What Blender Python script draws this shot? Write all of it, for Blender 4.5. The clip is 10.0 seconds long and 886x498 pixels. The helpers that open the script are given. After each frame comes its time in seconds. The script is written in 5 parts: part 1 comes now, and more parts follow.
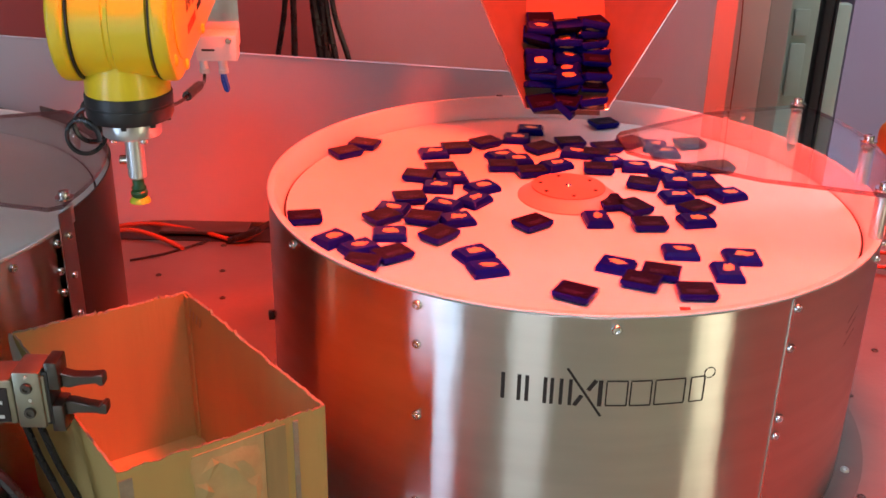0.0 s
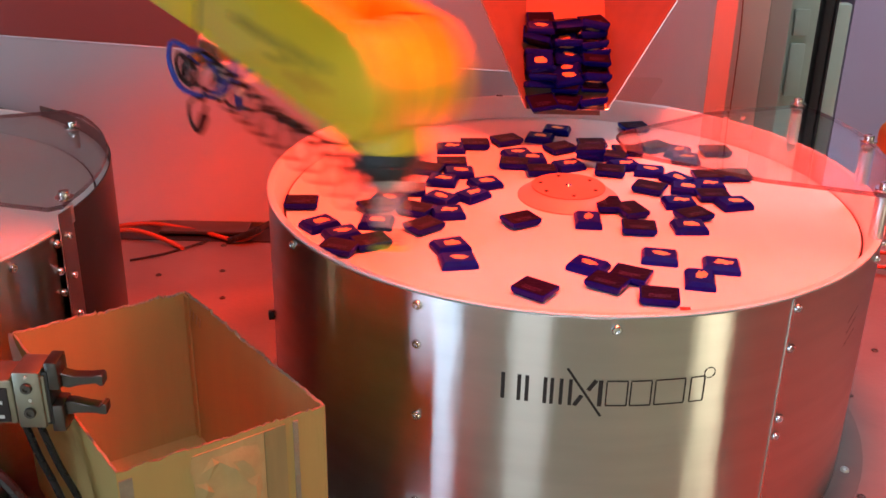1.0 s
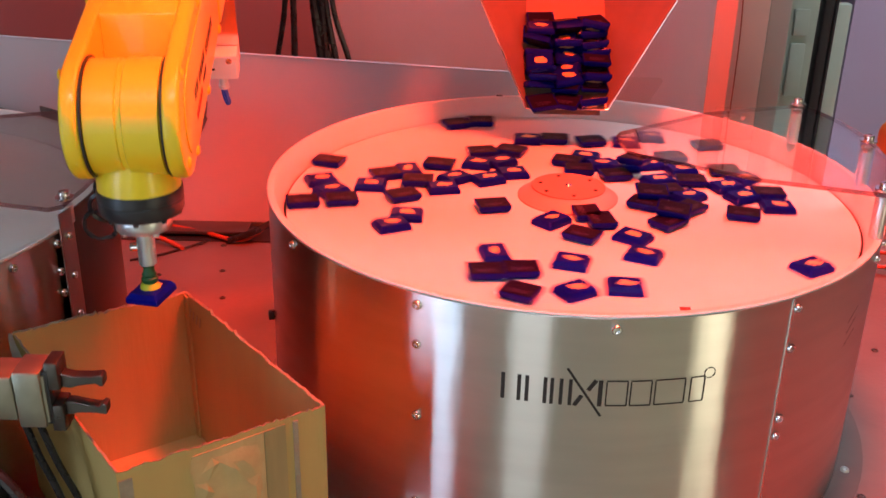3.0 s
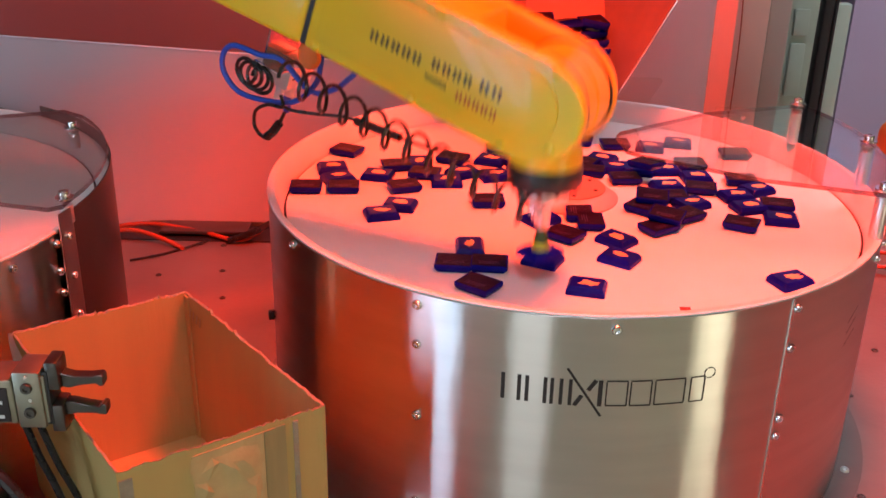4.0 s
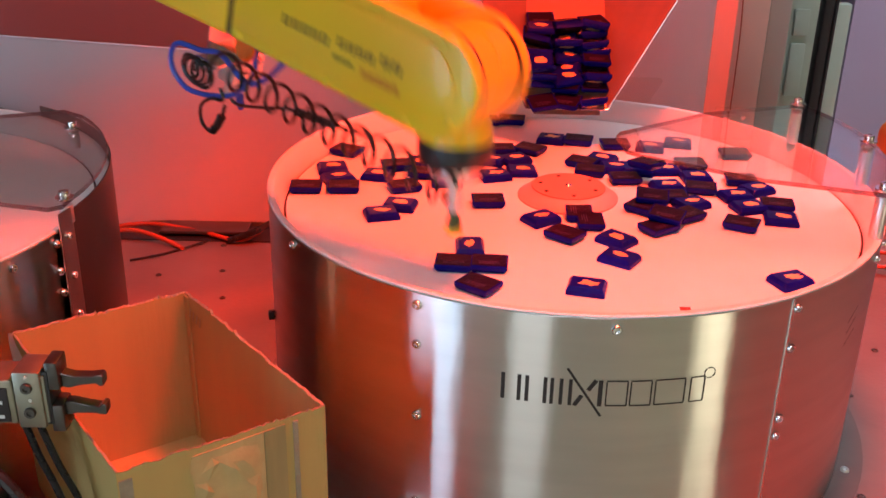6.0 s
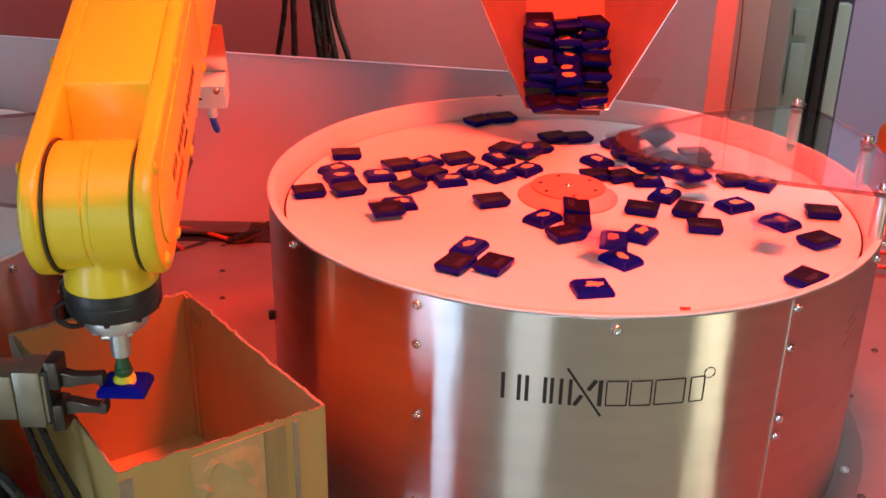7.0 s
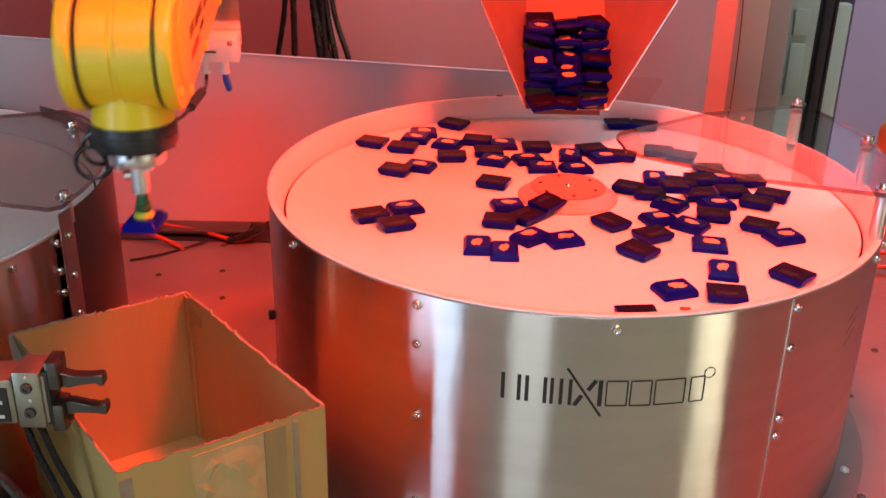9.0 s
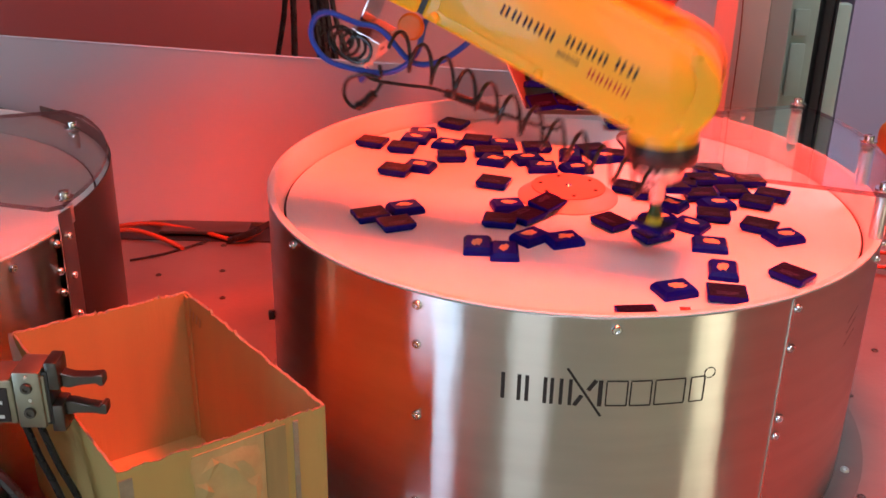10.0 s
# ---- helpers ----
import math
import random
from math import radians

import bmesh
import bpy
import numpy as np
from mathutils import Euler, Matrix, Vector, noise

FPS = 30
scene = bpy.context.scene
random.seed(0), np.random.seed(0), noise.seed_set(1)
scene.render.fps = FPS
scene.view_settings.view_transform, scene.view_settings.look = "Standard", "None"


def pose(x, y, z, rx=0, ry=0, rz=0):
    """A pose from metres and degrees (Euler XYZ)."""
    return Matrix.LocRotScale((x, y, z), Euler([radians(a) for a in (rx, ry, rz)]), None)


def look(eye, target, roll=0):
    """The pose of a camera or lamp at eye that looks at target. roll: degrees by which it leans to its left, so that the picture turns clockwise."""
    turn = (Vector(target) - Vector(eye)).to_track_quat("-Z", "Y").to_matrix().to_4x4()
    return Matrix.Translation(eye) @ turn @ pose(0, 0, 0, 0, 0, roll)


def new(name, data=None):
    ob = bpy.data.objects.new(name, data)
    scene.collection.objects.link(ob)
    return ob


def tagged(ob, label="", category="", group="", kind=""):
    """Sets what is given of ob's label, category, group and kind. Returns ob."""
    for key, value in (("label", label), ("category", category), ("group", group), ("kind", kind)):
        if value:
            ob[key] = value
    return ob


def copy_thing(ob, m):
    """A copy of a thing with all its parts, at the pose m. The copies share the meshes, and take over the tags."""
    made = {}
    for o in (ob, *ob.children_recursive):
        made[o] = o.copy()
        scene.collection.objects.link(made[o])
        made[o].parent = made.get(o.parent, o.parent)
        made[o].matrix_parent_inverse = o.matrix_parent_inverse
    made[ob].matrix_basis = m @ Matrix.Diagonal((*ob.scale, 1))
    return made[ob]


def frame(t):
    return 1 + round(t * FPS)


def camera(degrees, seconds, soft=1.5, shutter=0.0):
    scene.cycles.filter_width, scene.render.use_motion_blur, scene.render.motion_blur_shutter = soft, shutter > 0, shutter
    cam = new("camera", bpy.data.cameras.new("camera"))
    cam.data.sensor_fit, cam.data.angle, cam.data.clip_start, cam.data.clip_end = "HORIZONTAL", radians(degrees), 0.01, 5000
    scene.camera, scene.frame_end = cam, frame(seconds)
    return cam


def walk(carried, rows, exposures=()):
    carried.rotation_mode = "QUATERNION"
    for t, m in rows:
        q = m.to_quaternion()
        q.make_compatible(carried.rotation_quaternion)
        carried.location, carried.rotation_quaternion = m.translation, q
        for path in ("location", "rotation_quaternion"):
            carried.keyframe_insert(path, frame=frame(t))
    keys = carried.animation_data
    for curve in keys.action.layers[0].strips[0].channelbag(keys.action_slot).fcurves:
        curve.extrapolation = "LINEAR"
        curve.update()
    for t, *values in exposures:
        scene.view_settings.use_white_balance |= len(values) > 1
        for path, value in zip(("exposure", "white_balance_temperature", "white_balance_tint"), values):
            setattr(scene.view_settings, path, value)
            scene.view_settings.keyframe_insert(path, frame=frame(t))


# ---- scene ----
cam = camera(46.586, 10.0, soft=1.6, shutter=0.55)
EYE = Vector((-0.1238, -0.9795, 0.6176))
AIM = EYE + Vector((-0.0008, 0.9122, -0.4098))
walk(cam, [(0.0, look(EYE, AIM, 1.143)), (10.0, look(EYE, AIM, 1.143))])

# ---- light ----
world = bpy.data.worlds.new("daylight")
scene.world = world
world.use_nodes = True
wn = world.node_tree
sky = wn.nodes.new("ShaderNodeTexSky")
sky.sky_type, sky.sun_disc = "NISHITA", False
sky.sun_elevation, sky.sun_rotation = radians(35), radians(200)
wn.nodes["Background"].inputs["Strength"].default_value = 0.018
wn.links.new(sky.outputs["Color"], wn.nodes["Background"].inputs["Color"])


def area_lamp(name, m, sx, sy, watts, colour, spread=180):
    d = bpy.data.lights.new(name, "AREA")
    d.shape, d.size, d.size_y, d.energy, d.color, d.spread = "RECTANGLE", sx, sy, watts, colour, radians(spread)
    ob = new(name, d)
    ob.matrix_world = m
    return ob


# red vision lamp over the feeder, added fill lamps, daylight in the windows behind
red = bpy.data.lights.new("red_lamp", "SPOT")
red.energy, red.color, red.spot_size, red.spot_blend, red.shadow_soft_size = 215, (1.0, 0.043, 0.016), radians(140), 0.3, 0.12
new("red_lamp", red).matrix_world = pose(0.10, -0.16, 1.28)
# red fill without a known source, added to redden pillar and back wall
far = bpy.data.lights.new("added_red_fill", "SPOT")
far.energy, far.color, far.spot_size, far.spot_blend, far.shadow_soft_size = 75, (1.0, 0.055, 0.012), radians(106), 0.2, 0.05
new("added_red_fill", far).matrix_world = look((-0.30, 1.20, 1.10), (-0.40, 1.20, 0.0))
area_lamp("window_light_west", look((-2.69, -2.60, 0.40), (0, -2.60, 0.40)), 1.4, 2.3, 64, (0.56, 0.74, 1.0))
area_lamp("window_light_east", look((2.89, -3.05, 0.40), (0, -3.05, 0.40)), 1.1, 2.3, 42, (1.0, 0.90, 0.62))
area_lamp("window_light_south", look((-1.2, -4.29, 0.40), (-1.2, 0, 0.40)), 1.1, 2.3, 14, (0.92, 0.96, 1.0))
# white overhead fill, added to brighten floor, disc and back walls
area_lamp("overhead_fill_south", pose(0.1, -1.6, 2.17), 1.2, 0.5, 18, (0.78, 0.86, 1.0))
area_lamp("overhead_fill_north", pose(1.0, 0.75, 2.17), 1.2, 0.4, 25, (0.84, 0.88, 1.0))
scene.view_settings.exposure = 0.0


# ---- materials ----
def material(name, colour, rough=0.5, metal=0.0, vary=0.12, scale=30.0, bump=0.0, bump_scale=300.0, coat=0.0, spec=0.5, stretch=(1, 1, 1)):
    m = bpy.data.materials.new(name)
    m.use_nodes = True
    n, k = m.node_tree.nodes, m.node_tree.links
    b = n["Principled BSDF"]
    b.inputs["Metallic"].default_value = metal
    b.inputs["Coat Weight"].default_value = coat
    b.inputs["Specular IOR Level"].default_value = spec
    tc = n.new("ShaderNodeTexCoord")
    mp = n.new("ShaderNodeMapping")
    mp.inputs["Scale"].default_value = stretch
    k.new(tc.outputs["Object"], mp.inputs["Vector"])
    t1, t2 = n.new("ShaderNodeTexNoise"), n.new("ShaderNodeTexNoise")
    t1.inputs["Scale"].default_value, t1.inputs["Detail"].default_value = scale, 5
    t2.inputs["Scale"].default_value, t2.inputs["Detail"].default_value = scale * 0.17, 3
    k.new(mp.outputs[0], t1.inputs["Vector"])
    k.new(mp.outputs[0], t2.inputs["Vector"])
    add = n.new("ShaderNodeMath")
    add.operation = "ADD"
    k.new(t1.outputs["Fac"], add.inputs[0])
    k.new(t2.outputs["Fac"], add.inputs[1])
    mr = n.new("ShaderNodeMapRange")
    mr.inputs["From Min"].default_value, mr.inputs["From Max"].default_value = 0.6, 1.4
    mr.inputs["To Min"].default_value, mr.inputs["To Max"].default_value = 1 - vary, 1 + vary
    k.new(add.outputs[0], mr.inputs["Value"])
    mul = n.new("ShaderNodeVectorMath")
    mul.operation = "SCALE"
    mul.inputs[0].default_value = colour
    k.new(mr.outputs[0], mul.inputs["Scale"])
    k.new(mul.outputs[0], b.inputs["Base Color"])
    rr = n.new("ShaderNodeMapRange")
    rr.inputs["To Min"].default_value, rr.inputs["To Max"].default_value = max(0.02, rough * 0.8), min(1, rough * 1.2)
    k.new(t1.outputs["Fac"], rr.inputs["Value"])
    k.new(rr.outputs[0], b.inputs["Roughness"])
    if bump:
        t3, bp = n.new("ShaderNodeTexNoise"), n.new("ShaderNodeBump")
        t3.inputs["Scale"].default_value, t3.inputs["Detail"].default_value = bump_scale, 4
        k.new(mp.outputs[0], t3.inputs["Vector"])
        bp.inputs["Strength"].default_value, bp.inputs["Distance"].default_value = bump, 0.002
        k.new(t3.outputs["Fac"], bp.inputs["Height"])
        k.new(bp.outputs[0], b.inputs["Normal"])
    return m


def glass(name, colour, rough=0.02, gloss=1.2):
    m = bpy.data.materials.new(name)
    m.use_nodes = True
    n, k = m.node_tree.nodes, m.node_tree.links
    n.remove(n["Principled BSDF"])
    tr, gl, mx = n.new("ShaderNodeBsdfTransparent"), n.new("ShaderNodeBsdfGlossy"), n.new("ShaderNodeMixShader")
    tr.inputs[0].default_value = (*colour, 1)
    gl.inputs["Roughness"].default_value = rough
    lw, pw, db = n.new("ShaderNodeLayerWeight"), n.new("ShaderNodeMath"), n.new("ShaderNodeMath")
    lw.inputs["Blend"].default_value = 0.5
    pw.operation, db.operation, db.use_clamp = "POWER", "MULTIPLY_ADD", True
    pw.inputs[1].default_value = 4.0
    db.inputs[1].default_value, db.inputs[2].default_value = gloss, 0.04
    k.new(lw.outputs["Facing"], pw.inputs[0])
    k.new(pw.outputs[0], db.inputs[0])
    k.new(db.outputs[0], mx.inputs[0])
    k.new(tr.outputs[0], mx.inputs[1])
    k.new(gl.outputs[0], mx.inputs[2])
    k.new(mx.outputs[0], n["Material Output"].inputs["Surface"])
    return m


def brushed(name, colour, rough, aniso):
    """Sheet brushed round the drum: sharp across, smeared up and down, slightly dented."""
    m = material(name, colour, rough, 1.0, 0.10, 12, 0.0, 60, stretch=(0.6, 0.6, 5))
    n, k = m.node_tree.nodes, m.node_tree.links
    b = n["Principled BSDF"]
    tint = b.inputs["Base Color"].links[0].from_socket
    tc, mp, nz, bp = n.new("ShaderNodeTexCoord"), n.new("ShaderNodeMapping"), n.new("ShaderNodeTexNoise"), n.new("ShaderNodeBump")
    mp.inputs["Scale"].default_value = (1, 1, 0.35)
    nz.inputs["Scale"].default_value, nz.inputs["Detail"].default_value = 13, 4
    bp.inputs["Strength"].default_value, bp.inputs["Distance"].default_value = 0.20, 0.006
    k.new(tc.outputs["Object"], mp.inputs["Vector"])
    k.new(mp.outputs[0], nz.inputs["Vector"])
    k.new(nz.outputs["Fac"], bp.inputs["Height"])
    tg = n.new("ShaderNodeTangent")
    tg.direction_type, tg.axis = "RADIAL", "Z"
    gl = n.new("ShaderNodeBsdfAnisotropic")
    gl.distribution = "BECKMANN"
    gl.inputs["Roughness"].default_value = rough
    gl.inputs["Anisotropy"].default_value = aniso
    k.new(tint, gl.inputs["Color"])
    k.new(bp.outputs[0], gl.inputs["Normal"])
    k.new(tg.outputs[0], gl.inputs["Tangent"])
    n.remove(b)
    k.new(gl.outputs[0], n["Material Output"].inputs["Surface"])
    return m


STEEL = brushed("brushed_steel", (0.68, 0.68, 0.655), 0.30, 0.72)
STEEL_FLAT = material("sheet_steel", (0.58, 0.57, 0.55), 0.34, 1.0, 0.10, 25, 0.03, 60)
TABLE = material("machined_plate", (0.21, 0.155, 0.135), 0.46, 0.35, 0.30, 14, 0.12, 160)
BOLT = material("bolt_steel", (0.72, 0.72, 0.72), 0.18, 1.0, 0.05)
ALU = material("aluminium", (0.70, 0.71, 0.72), 0.36, 0.9, 0.08, 60, 0.05, 400)
DARK_ALU = material("worn_aluminium", (0.31, 0.29, 0.22), 0.36, 0.85, 0.18, 60, 0.1, 300)
WHITE_BELT = material("white_rubber", (0.86, 0.85, 0.83), 0.55, 0, 0.05, 18, 0.04, 500)
LINER = material("white_plastic_liner", (0.80, 0.78, 0.76), 0.38, 0, 0.05, 20)
YELLOW = material("yellow_paint", (0.82, 0.60, 0.022), 0.36, 0, 0.04, 25, 0.02, 700, coat=0.25)
BLACK = material("black_plastic", (0.018, 0.018, 0.02), 0.38, 0, 0.2, 60)
CABLE = material("black_cable", (0.012, 0.012, 0.013), 0.28, 0, 0.2, 60)
BLUE_HOSE = material("blue_hose", (0.02, 0.09, 0.55), 0.3, 0, 0.1, 60)
ORANGE_HOSE = material("orange_hose", (0.38, 0.055, 0.015), 0.4, 0, 0.1, 60)
WHITE_PLASTIC = material("white_plastic", (0.78, 0.78, 0.76), 0.4, 0, 0.05, 60)
PALE_PRINT = material("faint_print", (0.05, 0.02, 0.08), 0.4, 0, 0.1, 60)
BLACKENED = material("blackened_steel", (0.10, 0.09, 0.08), 0.30, 0.85, 0.3, 60, 0.1, 300)
GREEN = material("green_rubber", (0.015, 0.09, 0.025), 0.4, 0, 0.1, 60)
LIME = material("yellow_rubber_lip", (0.55, 0.60, 0.03), 0.5, 0, 0.1, 60)
FOIL = material("blue_foil", (0.003, 0.005, 0.22), 0.22, 0.0, 0.20, 120, 0.3, 260, spec=0.06)
CHUTE_STEEL = material("chute_sheet_steel", (0.27, 0.20, 0.17), 0.30, 0.35, 0.16, 30, 0.04, 80)
FOIL_DARK = material("dark_printed_foil", (0.008, 0.005, 0.022), 0.30, 0.0, 0.2, 120, 0.25, 260, spec=0.03)
HUB_CAP = material("red_plastic_cap", (0.64, 0.21, 0.14), 0.4, 0, 0.05, 40)
HUB = material("pale_red_plastic", (0.72, 0.34, 0.27), 0.4, 0, 0.05, 40)
WALL_RED = material("dull_red_wall", (0.44, 0.17, 0.17), 0.6, 0, 0.08, 4, 0.05, 200)
WALL_PINK = material("greyish_pink_wall", (0.68, 0.54, 0.58), 0.6, 0, 0.08, 4, 0.05, 200)
GOLD = material("gold_print", (0.86, 0.55, 0.28), 0.30, 0.3, 0.15, 300, 0.1, 500)
CARD = material("corrugated_cardboard", (0.44, 0.315, 0.10), 0.8, 0, 0.10, 40, 0.15, 250, stretch=(1, 1, 0.12))
CARD_EDGE = material("torn_cardboard", (0.28, 0.24, 0.16), 0.9, 0, 0.2, 200, 0.5, 500)
TAPE = material("brown_packing_tape", (0.46, 0.33, 0.13), 0.22, 0, 0.18, 60, 0.35, 70, coat=0.4)
TAPE_OLD = material("olive_stained_tape", (0.30, 0.23, 0.09), 0.35, 0, 0.3, 90, 0.3, 40, stretch=(1, 1, 0.1))
WHITE_PAPER = material("pale_torn_paper", (0.62, 0.58, 0.50), 0.8, 0, 0.1, 80)
INK = material("black_ink", (0.015, 0.013, 0.013), 0.5, 0, 0.1)
RED_INK = material("red_ink", (0.45, 0.03, 0.015), 0.5, 0, 0.1)
CUT = material("dark_cutout", (0.02, 0.014, 0.013), 0.6, 0, 0.2)
PANEL = material("pale_grey_panel", (0.66, 0.66, 0.72), 0.42, 0, 0.05, 6, 0.02, 300)
WALL = material("grey_wall_paint", (0.34, 0.34, 0.35), 0.6, 0, 0.08, 4, 0.05, 200)
WALL_DARK = material("dark_grey_wall_paint", (0.12, 0.115, 0.12), 0.6, 0, 0.08, 4, 0.05, 200)
LILAC = material("lilac_wall_paint", (0.64, 0.54, 0.78), 0.6, 0, 0.06, 4, 0.05, 200)
PANEL_GREY = material("grey_rail_paint", (0.56, 0.54, 0.51), 0.5, 0, 0.06, 6)
# pink of red light on the pillar's front is mixed into this colour
POST = material("pillar_red_lit_tone", (0.88, 0.64, 0.58), 0.45, 0, 0.05, 6)
GREENISH = material("greenish_painted_door", (0.56, 0.68, 0.58), 0.5, 0, 0.06, 6)
FRAME = material("dark_door_frame", (0.05, 0.05, 0.055), 0.4, 0.4, 0.1)
WALL_WARM = material("olive_beige_wall_paint", (0.19, 0.165, 0.10), 0.6, 0, 0.08, 4, 0.05, 200)
FLOOR = material("concrete_floor", (0.70, 0.64, 0.47), 0.7, 0, 0.2, 5, 0.1, 80)
ORANGE = material("orange_paint", (0.80, 0.20, 0.02), 0.4, 0, 0.08)
DARK_SHEET = material("dark_sheet_steel", (0.12, 0.105, 0.10), 0.35, 0.8, 0.2, 25, 0.03, 80)
GREY_PLATE = material("grey_floor_plate", (0.15, 0.12, 0.105), 0.5, 0.4, 0.2, 20, 0.1, 160)
ACRYLIC = glass("clear_acrylic", (0.95, 0.93, 0.92), 0.03)
ACRYLIC_EDGE = glass("acrylic_edge", (0.66, 0.53, 0.53), 0.15)


# ---- mesh helpers ----
def part(name, bm, mat, parent=None, label="", m=None, sharp=38):
    """One bmesh as one mesh object, under a thing or a part."""
    me = bpy.data.meshes.new(name)
    bmesh.ops.recalc_face_normals(bm, faces=bm.faces)
    for f in bm.faces:
        f.smooth = True
    for e in bm.edges:
        if len(e.link_faces) == 2 and e.calc_face_angle(0) > radians(sharp):
            e.smooth = False
    bm.to_mesh(me)
    bm.free()
    me.materials.append(mat)
    ob = new(name, me)
    ob.parent = parent
    if m is not None:
        ob.matrix_basis = m
    if label:
        ob["label"] = label
    return ob


def thing(name, label, category, group="", m=None, kind=""):
    ob = tagged(new(name), label, category, group, kind)
    if m is not None:
        ob.matrix_basis = m
    return ob


def block(x0, x1, y0, y1, z0, z1, bevel=0.0, seg=2):
    bm = bmesh.new()
    bmesh.ops.create_cube(bm, size=1)
    for v in bm.verts:
        v.co = (x0 if v.co.x < 0 else x1, y0 if v.co.y < 0 else y1, z0 if v.co.z < 0 else z1)
    if bevel:
        bmesh.ops.bevel(bm, geom=bm.edges[:], offset=bevel, segments=seg, affect="EDGES", profile=0.5)
    return bm


def lathe(profile, seg=48, a0=0.0, a1=360.0, close=False):
    """Turn (radius, height) pairs about z."""
    bm = bmesh.new()
    full = abs(a1 - a0) >= 359.9
    n = seg if full else seg + 1
    rings = []
    for i in range(n):
        a = radians(a0 + (a1 - a0) * i / seg)
        rings.append([bm.verts.new((r * math.cos(a), r * math.sin(a), z)) for r, z in profile])
    steps = len(profile) if close else len(profile) - 1
    for i in range(seg):
        p, q = rings[i], rings[(i + 1) % n]
        for j in range(steps):
            k = (j + 1) % len(profile)
            bm.faces.new((p[j], q[j], q[k], p[k]))
    if not full and close:
        bm.faces.new(rings[0])
        bm.faces.new(list(reversed(rings[-1])))
    bmesh.ops.remove_doubles(bm, verts=bm.verts, dist=1e-6)
    return bm


def prism(outline, lo, hi, axis="z", bevel=0.0, seg=2):
    """Extrude a plane outline from lo to hi along an axis."""
    bm = bmesh.new()
    put = {"z": lambda a, b, c: (a, b, c), "y": lambda a, b, c: (a, c, b), "x": lambda a, b, c: (c, a, b)}[axis]
    low = [bm.verts.new(put(a, b, lo)) for a, b in outline]
    top = [bm.verts.new(put(a, b, hi)) for a, b in outline]
    bm.faces.new(low)
    bm.faces.new(list(reversed(top)))
    for i in range(len(outline)):
        j = (i + 1) % len(outline)
        bm.faces.new((low[i], low[j], top[j], top[i]))
    bmesh.ops.recalc_face_normals(bm, faces=bm.faces)
    if bevel:
        ed = [e for e in bm.edges if e.calc_face_angle(0) > radians(50)]
        bmesh.ops.bevel(bm, geom=ed, offset=bevel, segments=seg, affect="EDGES", profile=0.5)
    return bm


def tube(points, r, sides=8):
    """A round bar along points."""
    bm = bmesh.new()
    pts = [Vector(p) for p in points]
    rings, side = [], None
    for i, p in enumerate(pts):
        d = (pts[min(i + 1, len(pts) - 1)] - pts[max(i - 1, 0)]).normalized()
        if side is None:
            side = d.orthogonal().normalized()
        side = (side - d * side.dot(d)).normalized()
        up = d.cross(side)
        rings.append([bm.verts.new(p + r * (math.cos(2 * math.pi * k / sides) * side + math.sin(2 * math.pi * k / sides) * up)) for k in range(sides)])
    for a, b in zip(rings, rings[1:]):
        for k in range(sides):
            bm.faces.new((a[k], a[(k + 1) % sides], b[(k + 1) % sides], b[k]))
    bm.faces.new(rings[0])
    bm.faces.new(list(reversed(rings[-1])))
    return bm


def smooth_path(ctrl, n=8):
    """Catmull-Rom through control points."""
    p = [Vector(c) for c in ctrl]
    p = [2 * p[0] - p[1]] + p + [2 * p[-1] - p[-2]]
    out = []
    for i in range(1, len(p) - 2):
        for k in range(n):
            t = k / n
            out.append(0.5 * (2 * p[i] + (p[i + 1] - p[i - 1]) * t + (2 * p[i - 1] - 5 * p[i] + 4 * p[i + 1] - p[i + 2]) * t * t + (3 * p[i] - p[i - 1] - 3 * p[i + 1] + p[i + 2]) * t ** 3))
    return out + [p[-2]]


def join(*bms):
    out = bmesh.new()
    for b in bms:
        me = bpy.data.meshes.new("tmp")
        b.to_mesh(me)
        b.free()
        out.from_mesh(me)
        bpy.data.meshes.remove(me)
    return out


def moved(bm, m):
    bmesh.ops.transform(bm, matrix=m, verts=bm.verts)
    return bm


def screw_head(r, h):
    return lathe([(0, h * 0.5), (r * 0.42, h * 0.5), (r * 0.5, h), (r * 0.75, h), (r, h * 0.5), (r, 0)], 12)


# ---- structure ----
def setting(name, bm, mat, label, category):
    return tagged(part(name, bm, mat), label, category, "", "structure")


setting("floor", block(-2.7, 2.9, -4.3, 2.7, -0.95, -0.85), FLOOR, "pale beige concrete workshop floor under the table", "floor")
setting("ceiling", block(-2.7, 2.9, -4.3, 2.7, 2.2, 2.3), WALL, "plain grey workshop ceiling", "ceiling")


def wall_with_window(name, length, m, w0, w1, z0, z1, paint, tone):
    t = 0.12
    bm = join(block(0, w0, 0, t, -0.85, 2.2), block(w1, length, 0, t, -0.85, 2.2), block(w0, w1, 0, t, -0.85, z0), block(w0, w1, 0, t, z1, 2.2))
    return setting(name, moved(bm, m), paint, "plain %s painted workshop wall with a window opening" % tone, "wall")


